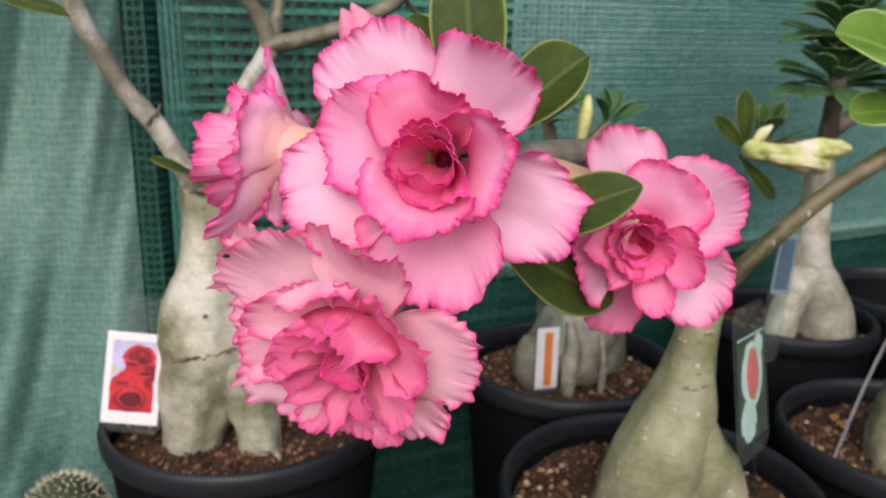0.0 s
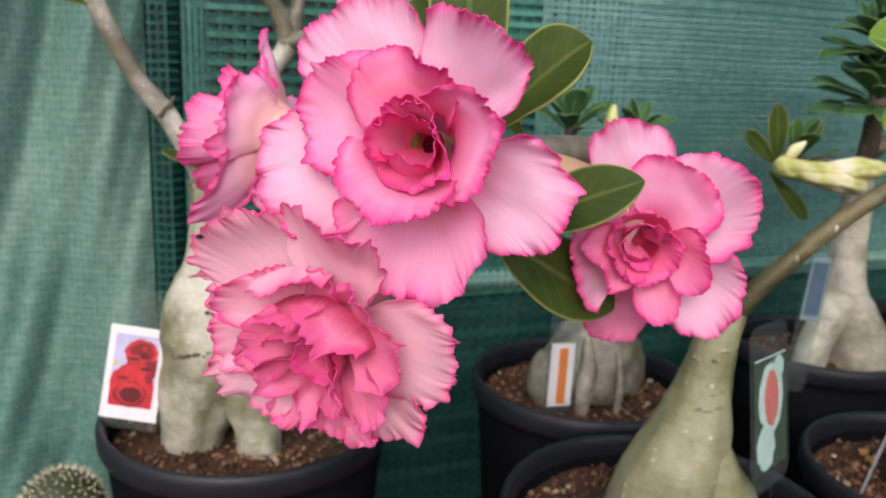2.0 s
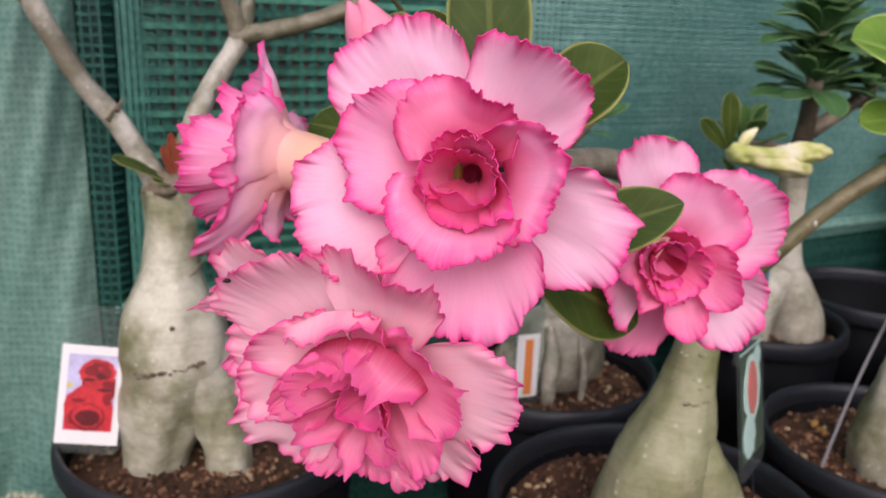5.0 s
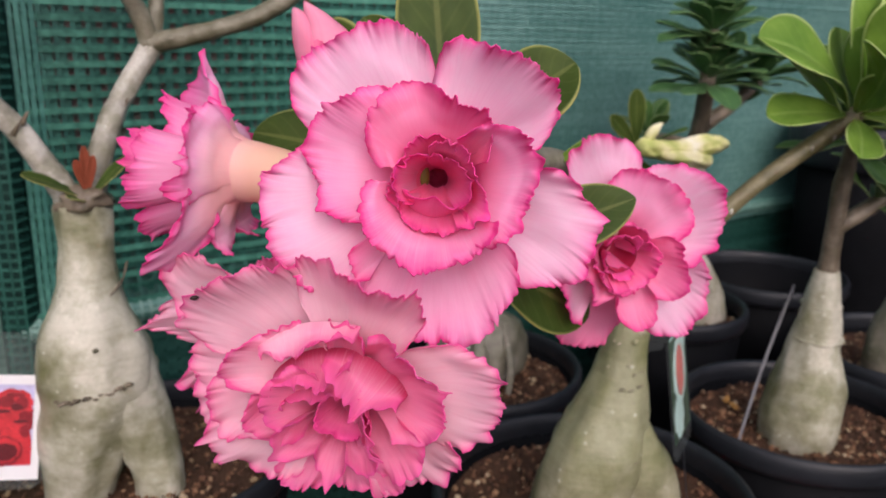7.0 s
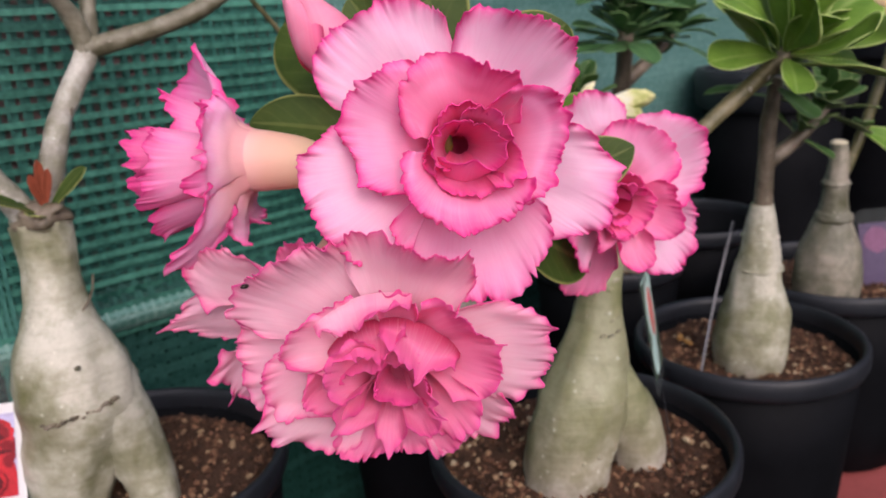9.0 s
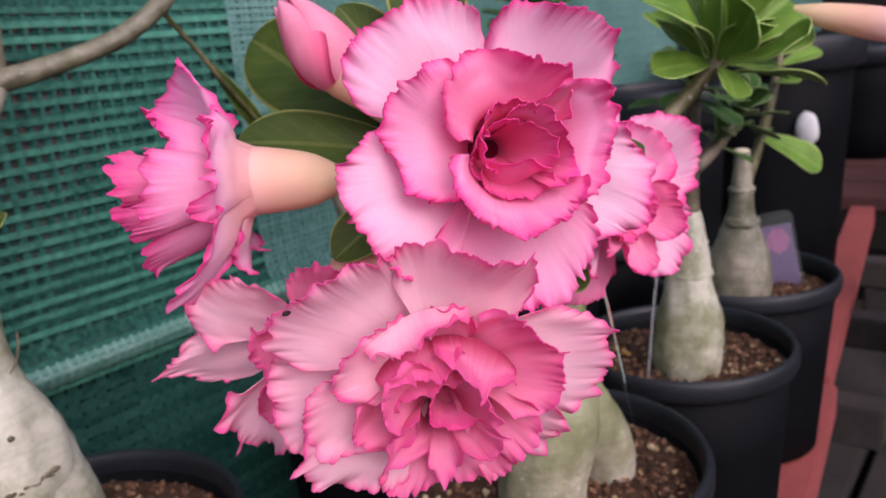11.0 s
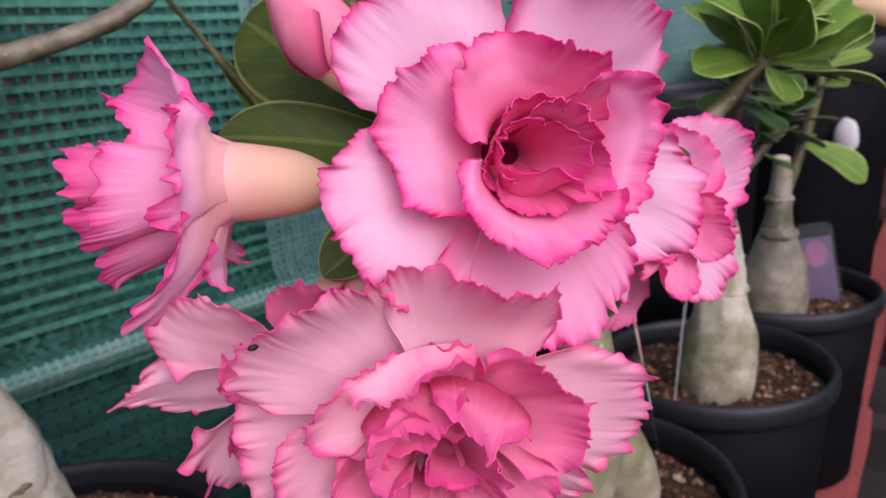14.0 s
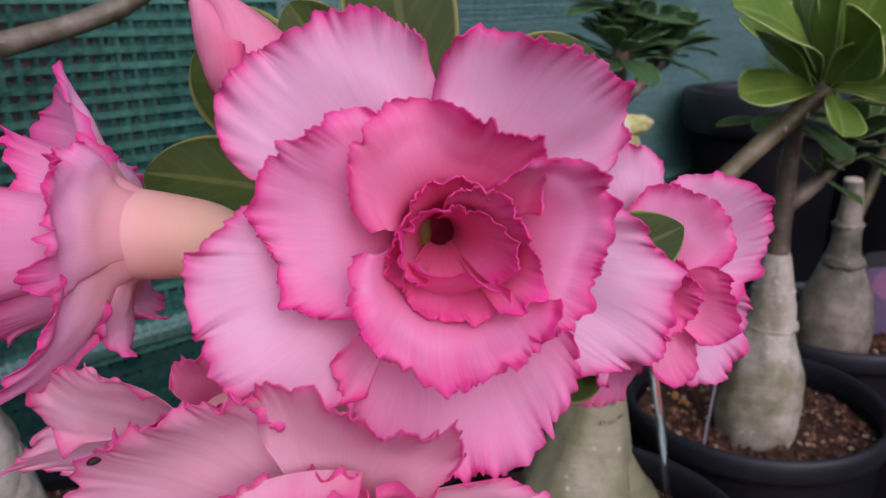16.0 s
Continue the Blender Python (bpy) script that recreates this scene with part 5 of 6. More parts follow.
# --- leaves round the cluster
leaf(rose, (0.033, 0.036, 1.122), (0.034, 0.050, 1.196), 0.030, (-0.5, -0.85, 0.1), M_LEAF, bend=0.05, blunt=0.35, seed=1)
leaf(rose, (0.036, 0.030, 1.122), (0.061, 0.002, 1.158), 0.030, (-0.4, -0.6, 0.7), M_LEAF, bend=0.25, fold=0.3, blunt=0.6, seed=2)
leaf(rose, (0.040, 0.014, 1.092), (0.0745, -0.0175, 1.1135), 0.022, (-0.25, -0.8, 0.55), M_LEAF, bend=0.12, fold=0.2, blunt=0.25, seed=3)
leaf(rose, (0.034, 0.012, 1.090), (0.086, 0.012, 1.059), 0.028, (-0.35, -0.85, 0.35), M_LEAF, bend=0.04, fold=0.15, blunt=0.2, seed=4)
leaf(rose, (0.028, 0.040, 1.116), (-0.016, 0.097, 1.128), 0.026, (-0.6, -0.4, 0.65), M_LEAF, bend=0.15, fold=0.2, blunt=0.5, seed=5)
leaf(rose, (0.030, 0.044, 1.116), (0.024, 0.128, 1.164), 0.038, (-0.85, -0.40, 0.35), M_LEAF, bend=0.1, fold=0.2, blunt=0.55, wave=0.06, seed=6)
leaf(rose, (0.034, 0.042, 1.110), (-0.0165, 0.0547, 1.0885), 0.019, (-0.55, -0.5, 0.65), M_LEAF, bend=0.25, fold=0.3, blunt=0.6, seed=7)
leaf(rose, (0.036, 0.044, 1.122), (0.020, 0.074, 1.172), 0.024, (-0.7, -0.6, 0.3), M_LEAF, bend=0.1, fold=0.25, blunt=0.4, seed=8)
leaf(rose, (0.106, 0.056, 1.114), (0.119, 0.034, 1.124), 0.011, (-0.3, -0.8, 0.6), M_LEAFB, bend=0.1, fold=0.2, blunt=0.4, seed=9)

# --- bright leaf cluster at the other branch's end
NODE = Vector((0.306, 0.033, 1.128))
for i, (dx, dy, dz, w, ux, uy, uz, bend, bl) in enumerate((
    (-0.074, 0.016, 0.040, 0.036, 0.1, -0.75, 0.65, 0.45, 0.75),
    (-0.020, -0.030, 0.062, 0.036, -0.6, -0.7, 0.3, 0.15, 0.9),
    (0.030, -0.034, 0.034, 0.040, -0.4, -0.6, 0.7, 0.3, 0.95),
    (0.016, 0.004, 0.070, 0.036, -0.6, -0.75, 0.2, 0.1, 0.8),
    (0.062, 0.008, 0.030, 0.032, -0.2, -0.6, 0.8, 0.3, 0.85),
    (0.036, -0.030, -0.012, 0.028, -0.3, -0.5, 0.8, 0.3, 0.8),
    (-0.022, -0.018, -0.020, 0.024, -0.3, -0.7, 0.6, 0.3, 0.8),
    (0.018, 0.050, 0.034, 0.030, -0.4, -0.6, 0.7, 0.2, 0.8),
    (-0.040, -0.034, 0.030, 0.036, -0.75, -0.45, 0.45, -0.25, 0.95),
    (-0.026, -0.058, 0.014, 0.032, -0.55, -0.35, 0.75, -0.30, 0.95),
    (-0.052, 0.020, 0.000, 0.024, -0.3, -0.6, 0.7, 0.2, 0.7),
)):
    leaf(rose, NODE + Vector((dx, dy, dz)) * 0.08, NODE + Vector((dx, dy, dz)), w, (ux, uy, uz), M_LEAFB, bend=bend, fold=0.3, blunt=bl, wave=0.1, seed=20 + i)
bm = bmesh.new()
tube(bm, [NODE + Vector((0.0, -0.006, 0.006)), NODE + Vector((0.004, -0.016, 0.030)), NODE + Vector((0.010, -0.022, 0.052))], [0.0022, 0.0038, 0.0014], 12, 12)
part("flower_bud", bm, M_REDSHOOT, rose, "slim reddish bud among bright leaves")
leaf(rose, NODE + Vector((0.006, -0.004, 0.004)), NODE + Vector((0.026, -0.010, 0.066)), 0.040, (-0.55, -0.80, 0.15), M_LEAFB, bend=0.12, fold=0.25, blunt=0.8, wave=0.1, seed=61)
leaf(rose, NODE + Vector((0.006, -0.006, 0.000)), NODE + Vector((0.046, -0.040, 0.022)), 0.034, (-0.45, -0.75, 0.5), M_LEAFB, bend=0.15, fold=0.25, blunt=0.8, wave=0.1, seed=62)
rosette(rose, NODE + Vector((0.002, 0, 0.006)), (0.15, -0.25, 1), 9, 0.058, 0.033, M_LEAFB, 75, 31, droop=0.2)
# half-open bloom on that branch, only partly seen
JF, NF = (0.344, -0.059, 1.141), (0.35, -0.92, -0.2)
FF = flower(JF, (0, 0, 0), "pink bloom with a peach tube among bright leaves", (0.334, -0.004, 1.155), 0.0095, 0.0035, bulge=0.0095)
for i, (p0, p1, r, h) in enumerate(((20, 100, 34, 0.012), (95, 165, 34, 0.010), (160, 235, 34, 0.012), (230, 300, 36, 0.012), (-65, 22, 34, 0.012), (30, 200, 20, 0.024), (190, 380, 20, 0.026))):
    petal(FF, JF, NF, (p0, p1), [r * 0.68, r * 0.94, r, r * 0.94, r * 0.68], M_OUT if i < 5 else M_MID, h0=0.0, h1=h, r0=0.008, ruffle=0.003, freq=5, seed=100.0 + i * 1.7, nu=12)

# ---------------------------------------------------------------- plant with the bare forked branches
L_AT = (-0.022, 0.296)
left = thing("desert_rose", (*L_AT, BENCH), "desert rose with bare forked branches and thick pale trunk", "potted plant", "potted desert roses")
pot(left, *L_AT, 0.100, 0.903, seed=5, count=800)
bm = bmesh.new()
tube(bm, [(-0.061, 0.294, 0.866), (-0.060, 0.293, 0.893), (-0.0535, 0.291, 0.925), (-0.046, 0.290, 0.955), (-0.046, 0.293, 0.985), (-0.044, 0.298, 1.010), (-0.042, 0.302, 1.035), (-0.041, 0.306, 1.062)], [0.0200, 0.0220, 0.0280, 0.0335, 0.031, 0.019, 0.0155, 0.0165], 40, 56, 0.10, 7.0)
tube(bm, [(-0.043, 0.290, 0.990), (-0.036, 0.285, 0.955), (-0.0235, 0.277, 0.922), (-0.0185, 0.270, 0.892), (-0.0195, 0.267, 0.864)], [0.022, 0.0265, 0.0190, 0.0150, 0.0150], 30, 36, 0.10, 8.0)
blob(bm, (-0.041, 0.306, 1.062), (0.0165, 0.0165, 0.010), 3.0, 0.12)
part("trunk", bm, M_BARK, left, "thick pale grey trunk forking into two legs")
bm = bmesh.new()
blob(bm, (-0.041, 0.305, 1.067), (0.0162, 0.0165, 0.0080), 6.0, 0.55, 3)
part("crown", bm, M_STEMD, left, "rough dark crown where the branches start")
bm = bmesh.new()
blob(bm, (-0.0505, 0.2605, 0.987), (0.0017, 0.0011, 0.0015), 1.0, 0.3, 2)
part("scar", bm, M_STEM, left)
rng = random.Random(41)
bm = bmesh.new()
for k in range(16):
    a = radians(222 + 4.6 * k + rng.uniform(-1, 1))
    r = 0.0345 * rng.uniform(0.98, 1.02)
    s = rng.uniform(0.0007, 0.0016)
    blob(bm, (-0.047 + r * math.cos(a), 0.290 + r * math.sin(a), 0.957 + 0.006 * k / 16 + rng.uniform(-0.0015, 0.0015)), (s * 1.8, s, s), k, 0.4, 2)
part("scar", bm, M_STEMD, left, "healed scar across the trunk")
bm = bmesh.new()
tube(bm, [(-0.061, 0.291, 1.013), (-0.050, 0.281, 1.010), (-0.036, 0.281, 1.012), (-0.026, 0.290, 1.018), (-0.020, 0.300, 1.026)], [0.0007] * 5, 6, 24)
part("wire", bm, M_STEMD, left, "thin dark wire round the trunk")
for pts, rad in (
    ([(-0.046, 0.304, 1.062), (-0.057, 0.309, 1.084), (-0.069, 0.314, 1.106), (-0.087, 0.315, 1.130), (-0.105, 0.3125, 1.166), (-0.118, 0.311, 1.200), (-0.131, 0.310, 1.245)], [0.0080, 0.0074, 0.0070, 0.0064, 0.0060, 0.0056, 0.0048]),
    ([(-0.038, 0.306, 1.062), (-0.024, 0.316, 1.098), (-0.010, 0.326, 1.122), (0.010, 0.332, 1.150), (0.014, 0.334, 1.158)], [0.0082, 0.0074, 0.0068, 0.0068, 0.0072]),
    ([(0.012, 0.333, 1.156), (0.040, 0.318, 1.163), (0.075, 0.300, 1.176), (0.105, 0.288, 1.200), (0.130, 0.280, 1.235)], [0.0068, 0.0060, 0.0056, 0.0052, 0.0046]),
    ([(0.012, 0.333, 1.156), (0.006, 0.330, 1.175), (-0.006, 0.322, 1.192), (-0.012, 0.318, 1.220)], [0.0064, 0.0056, 0.0050, 0.0046]),
    ([(0.013, 0.334, 1.156), (0.020, 0.340, 1.180), (0.024, 0.345, 1.215)], [0.0060, 0.0050, 0.0044]),
):
    bm = bmesh.new()
    tube(bm, pts, rad, 16, 40, 0.16, pts[0][0] * 50)
    # lower branches take paler bark: sunlight on them is put into the colour
    part("branch", bm, M_STEMP if pts[0][2] < 1.1 else M_STEM, left)
for c in ((-0.068, 0.309, 1.112), (-0.073, 0.309, 1.106), (-0.010, 0.322, 1.117)):
    bm = bmesh.new()
    tube(bm, [c, (c[0] + 0.003, c[1] - 0.004, c[2] + 0.007)], [0.002, 0.0005], 8, 5)
    part("twig_stub", bm, M_STEMD, left)
leaf(left, (-0.040, 0.300, 1.068), (-0.074, 0.292, 1.086), 0.013, (0, -0.4, 0.9), M_LEAF, bend=0.1, seed=1)
leaf(left, (-0.038, 0.300, 1.068), (-0.016, 0.290, 1.092), 0.011, (0, -0.4, 0.9), M_LEAF, bend=0.1, seed=2)
leaf(left, (-0.040, 0.298, 1.066), (-0.052, 0.284, 1.072), 0.010, (0, -0.4, 0.9), M_LEAF, bend=0.1, seed=3)
for d in ((-0.001, -0.006, 0.030), (0.004, -0.004, 0.024), (-0.006, -0.004, 0.022)):
    leaf(left, (-0.0395, 0.298, 1.070), (-0.0395 + d[0], 0.298 + d[1], 1.070 + d[2]), 0.006, (0.2, -1, 0.2), M_REDSHOOT, seed=4, label="small red-brown young leaf")
leaf(left, (-0.106, 0.311, 1.172), (-0.150, 0.308, 1.184), 0.012, (0, -0.8, 0.5), M_LEAF, bend=0.15, seed=15)
leaf(left, (-0.117, 0.311, 1.198), (-0.150, 0.300, 1.208), 0.012, (0, -0.8, 0.5), M_LEAF, bend=0.1, seed=5)
leaf(left, (-0.010, 0.318, 1.200), (-0.034, 0.305, 1.205), 0.010, (0, -0.8, 0.5), M_LEAFB, bend=0.1, seed=6)
bm = bmesh.new()
tube(bm, [(0.095, 0.292, 1.192), (0.125, 0.300, 1.164), (0.143, 0.300, 1.141), (0.169, 0.302, 1.112)], [0.0017, 0.0017, 0.0020, 0.0012], 8, 20)
part("shoot", bm, M_STEMG, left, "thin olive shoot hanging from a branch")
leaf(left, (0.135, 0.302, 1.155), (0.190, 0.312, 1.090), 0.012, (-0.6, -0.75, 0.2), M_LEAF, bend=0.15, blunt=0.1, seed=8)


def card(name, label, corner, right, up, scale=1.0):
    """A flat tag: its frame of corner, right and up; returns a function that adds a slab at (x0, y0) to (x1, y1), at a level."""
    e = thing(name, corner, label, "plant tag", "plant tags")
    c, r, u = Vector(corner), Vector(right).normalized(), Vector(up)
    u = (u - r * u.dot(r)).normalized()
    f = r.cross(u)
    r, u = r * scale, u * scale

    def slab(pname, x0, y0, x1, y1, level, material, round_=0.0, plabel="", disc=False, thick=0.0003):
        bm = bmesh.new()
        if disc:
            k = 28
            ring = [((x0 + x1) / 2 + (x1 - x0) / 2 * math.cos(2 * math.pi * i / k) * (1 + 0.22 * nz(i * 0.9, x0 * 90)), (y0 + y1) / 2 + (y1 - y0) / 2 * math.sin(2 * math.pi * i / k) * (1 + 0.22 * nz(i * 0.9, y0 * 90))) for i in range(k)]
        elif round_:
            ring = []
            for cx, cy, a0 in ((x1 - round_, y1 - round_, 0), (x0 + round_, y1 - round_, 90), (x0 + round_, y0 + round_, 180), (x1 - round_, y0 + round_, 270)):
                ring += [(cx + round_ * math.cos(radians(a0 + 18 * i)), cy + round_ * math.sin(radians(a0 + 18 * i))) for i in range(6)]
        else:
            ring = [(x1, y1), (x0, y1), (x0, y0), (x1, y0)]
        lo = [bm.verts.new(c + r * x + u * y + f * (level - thick)) for x, y in ring]
        hi = [bm.verts.new(c + r * x + u * y + f * level) for x, y in ring]
        bm.faces.new(hi)
        bm.faces.new(list(reversed(lo)))
        for i in range(len(ring)):
            j = (i + 1) % len(ring)
            bm.faces.new((lo[i], lo[j], hi[j], hi[i]))
        return part(pname, bm, material, e, plabel)

    return e, slab


# photo tag with red roses: clear sleeve, white card, print
e, slab = card("photo_tag", "white plant tag with a photo of dark red roses", (-0.1203, 0.2992, 0.9066), (0.0356, -0.0111, -0.0047), (0.0113, 0.0090, 0.0610), 1.03)
slab("sleeve", -0.003, -0.006, 0.040, 0.086, -0.0006, M_CLEAR, 0.010, "clear plastic sleeve", thick=0.0006)
slab("card", 0.0, 0.0, 0.0365, 0.0615, 0.0, M_CARD, plabel="white card")
slab("print", 0.0042, 0.0085, 0.0325, 0.0560, 0.0004, M_PICBG, plabel="pale lavender print")
slab("petal_print", 0.0130, 0.0300, 0.0323, 0.0420, 0.00041, M_PICMID, thick=0.0001)
slab("petal_print", 0.0044, 0.0087, 0.0323, 0.0230, 0.00041, M_PICRED, thick=0.0001)
slab("petal_print", 0.0110, 0.0360, 0.0322, 0.0535, 0.00043, M_PICRED, disc=True, thick=0.0001)
slab("petal_print", 0.0046, 0.0090, 0.0322, 0.0385, 0.00046, M_PICRED, disc=True, thick=0.0001)
slab("leaf_print", 0.0045, 0.0345, 0.0080, 0.0385, 0.00042, M_PICLEAF, disc=True, thick=0.0001)
# darker folds of the two roses
for k, (x, y, w, h, m) in enumerate(((0.0180, 0.0460, 0.0045, 0.0034, M_PICMID), (0.0262, 0.0450, 0.0036, 0.0040, M_PICMID), (0.0236, 0.0428, 0.0030, 0.0022, M_PICDARK), (0.0280, 0.0385, 0.0032, 0.0022, M_PICMID), (0.0170, 0.0405, 0.0038, 0.0012, M_PICDARK), (0.0225, 0.0500, 0.0050, 0.0014, M_PICMID), (0.0285, 0.0290, 0.0028, 0.0040, M_PICMID), (0.0120, 0.0275, 0.0040, 0.0014, M_PICMID), (0.0180, 0.0170, 0.0105, 0.0085, M_PICMID), (0.0180, 0.0178, 0.0088, 0.0072, M_PICRED), (0.0182, 0.0168, 0.0072, 0.0052, M_PICDARK), (0.0262, 0.0345, 0.0040, 0.0012, M_PICDARK))):
    slab("fold_print", x - w, y - h, x + w, y + h, 0.0005 + 0.00003 * k, m, disc=True, thick=0.0001)

# narrow photo tag by the main trunk
e, slab = card("photo_tag", "narrow clear plant tag with a printed salmon-centred bloom", (0.2120, 0.0566, 0.942), (0.88, 0.468, -0.087), (-0.006, 0.194, 0.981))
slab("sleeve", -0.005, -0.010, 0.051, 0.080, -0.0003, M_CLEAR, 0.010, "clear plastic sleeve", thick=0.0003)
slab("stake", 0.0222, -0.068, 0.0248, -0.010, -0.0004, M_RIM, plabel="narrow dark stake")
slab("print", 0.0, 0.0, 0.046, 0.062, 0.0, M_PICGREEN, plabel="dark green print")
slab("edge", 0.0, 0.0612, 0.046, 0.0622, 0.0003, M_PICPALE, plabel="pale cut edge")
slab("bloom_print", 0.006, 0.019, 0.041, 0.059, 0.0004, M_PICPALE, disc=True)
slab("bloom_print", 0.002, 0.001, 0.027, 0.026, 0.0005, M_PICPALE, disc=True)
slab("bloom_print", 0.027, 0.049, 0.042, 0.0605, 0.0005, M_PICPALE, disc=True)
slab("bloom_print", 0.0125, 0.024, 0.0325, 0.054, 0.0008, M_PICROSE, disc=True)
slab("bloom_print", 0.0170, 0.031, 0.0285, 0.047, 0.0010, M_PICROSE, disc=True)

# ---------------------------------------------------------------- plant with the boulder-like caudex
T_AT = (0.245, 0.290)
stone = thing("desert_rose", (*T_AT, BENCH), "desert rose with squat boulder-like trunk and hanging roots", "potted plant", "potted desert roses")
pot(stone, *T_AT, 0.090, 0.903, seed=7, count=700)
bm = bmesh.new()
blob(bm, (0.258, 0.300, 0.908), (0.043, 0.039, 0.037), 4.0, 0.16, 4)
blob(bm, (0.217, 0.292, 0.900), (0.021, 0.022, 0.027), 5.0, 0.2)
for i, (x, y, x2, y2, r) in enumerate(((0.236, 0.270, 0.230, 0.262, 0.0070), (0.259, 0.262, 0.257, 0.255, 0.0032))):
    tube(bm, [(x + 0.004, y + 0.012, 0.938), (x, y, 0.922), (x2, y2, 0.905), (x2 - 0.002, y2, 0.876)], [r * 0.5, r * 0.9, r, r * 0.6], 14, 18, 0.25, i)
tube(bm, [(0.262, 0.302, 0.935), (0.262, 0.306, 0.965), (0.258, 0.310, 1.010), (0.240, 0.312, 1.060)], [0.018, 0.011, 0.009, 0.007], 18, 20, 0.1, 6)
part("trunk", bm, M_BARKW, stone, "squat pale trunk with root ridges")
bm = bmesh.new()
tube(bm, [(0.240, 0.312, 1.055), (0.228, 0.306, 1.085), (0.222, 0.304, 1.105)], [0.007, 0.0055, 0.004], 12, 12, 0.1, 2)
tube(bm, [(0.242, 0.312, 1.055), (0.268, 0.312, 1.080), (0.285, 0.310, 1.098)], [0.006, 0.005, 0.004], 12, 12, 0.1, 3)
part("branch", bm, M_STEMD, stone)
rosette(stone, (0.222, 0.304, 1.108), (-0.1, -0.25, 1), 11, 0.040, 0.016, M_LEAFD, 60, 3)
rosette(stone, (0.285, 0.310, 1.100), (0.1, -0.2, 1), 8, 0.036, 0.013, M_LEAFD, 65, 6)
bm = bmesh.new()
tube(bm, [(0.252, 0.300, 1.085), (0.254, 0.298, 1.105), (0.255, 0.297, 1.121)], [0.0035, 0.0055, 0.002], 12, 12, 0.05, 2)
part("flower_bud", bm, M_YELLOW, stone, "pale yellow-green bud")
e, slab = card("plant_tag", "white plant tag with an orange stripe, in a clear sleeve", (0.199, 0.2640, 0.892), (1, 0.05, -0.08), (0.25, 0.12, 1))
slab("sleeve", -0.002, -0.006, 0.025, 0.075, -0.0006, M_CLEAR, 0.006, "clear plastic sleeve", thick=0.0006)
slab("card", 0.0, 0.0, 0.021, 0.050, 0.0, M_CARD)
slab("stripe", 0.0075, 0.002, 0.0150, 0.046, 0.0004, M_ORANGE, plabel="orange stripe")

# ---------------------------------------------------------------- slim-trunked plant in the next pot
S_AT = (0.414, 0.098)
slim = thing("desert_rose", (*S_AT, BENCH), "desert rose with bottle-shaped grey trunk and small leaves", "potted plant", "potted desert roses")
pot(slim, *S_AT, 0.090, 0.896, seed=11, count=800)
bm = bmesh.new()
tube(bm, [(0.403, 0.091, 0.858), (0.403, 0.091, 0.877), (0.403, 0.090, 0.896), (0.403, 0.089, 0.915), (0.403, 0.088, 0.934), (0.403, 0.088, 0.953), (0.403, 0.087, 0.972), (0.403, 0.087, 0.991), (0.403, 0.087, 1.010)], [0.0235, 0.0270, 0.0285, 0.0270, 0.0230, 0.0186, 0.0150, 0.0122, 0.0085], 36, 64, 0.08, 4.0)
for k, z in ((0, 0.960), (2, 0.985)):
    tube(bm, [(0.403, 0.0875, z - 0.006), (0.4032, 0.0873, z), (0.403, 0.0870, z + 0.005)], [0.0140 - 0.0020 * k, 0.0178 - 0.0022 * k, 0.0128 - 0.0020 * k], 24, 12, 0.16, k * 3.1)
part("trunk", bm, M_BARK, slim, "bottle-shaped grey trunk")
for pts, rad in (([(0.403, 0.087, 0.998), (0.403, 0.086, 1.025), (0.402, 0.085, 1.070), (0.400, 0.080, 1.105)], [0.0080, 0.0066, 0.0060, 0.0045]), ([(0.404, 0.085, 1.042), (0.426, 0.073, 1.058), (0.448, 0.064, 1.078)], [0.006, 0.0055, 0.004])):
    bm = bmesh.new()
    tube(bm, pts, rad, 14, 18, 0.12, 1)
    part("branch", bm, M_STEMD, slim)
rosette(slim, (0.400, 0.080, 1.112), (-0.1, -0.2, 1), 16, 0.046, 0.020, M_LEAFM, 95, 12)
rosette(slim, (0.428, 0.071, 1.066), (0.1, -0.5, 0.8), 9, 0.032, 0.014, M_LEAFM, 85, 15)
rosette(slim, (0.450, 0.063, 1.085), (0.2, -0.3, 1), 12, 0.042, 0.018, M_LEAFM, 90, 13)
bm = bmesh.new()
for x, y, a in ((0.4050, 0.1545, 0.4), (0.4000, 0.1440, 1.2)):
    box(bm, (-0.0042, -0.0022, -0.0016), (0.0042, 0.0022, 0.0016), 0.0007, Matrix.Translation((x, y, 0.8815)) @ Matrix.Rotation(a, 4, "Z") @ Matrix.Rotation(0.4, 4, "X"))
part("bark_chip", bm, M_ORANGECHIP, slim, "yellow-brown bark chip")
stick = thing("plant_tag", (0.331, 0.096, 0.874), "slim grey plastic plant stake leaning in the soil", "plant tag", "plant tags")
bm = bmesh.new()
tube(bm, [(0.331, 0.096, 0.874), (0.366, 0.103, 0.940), (0.404, 0.110, 0.992)], [0.0015, 0.0018, 0.0018], 10, 10, squash=0.35)
part("stake", bm, plain("grey_plastic", (0.15, 0.15, 0.165), 0.4, 0.4, 0.1, 30, 0.03), stick)

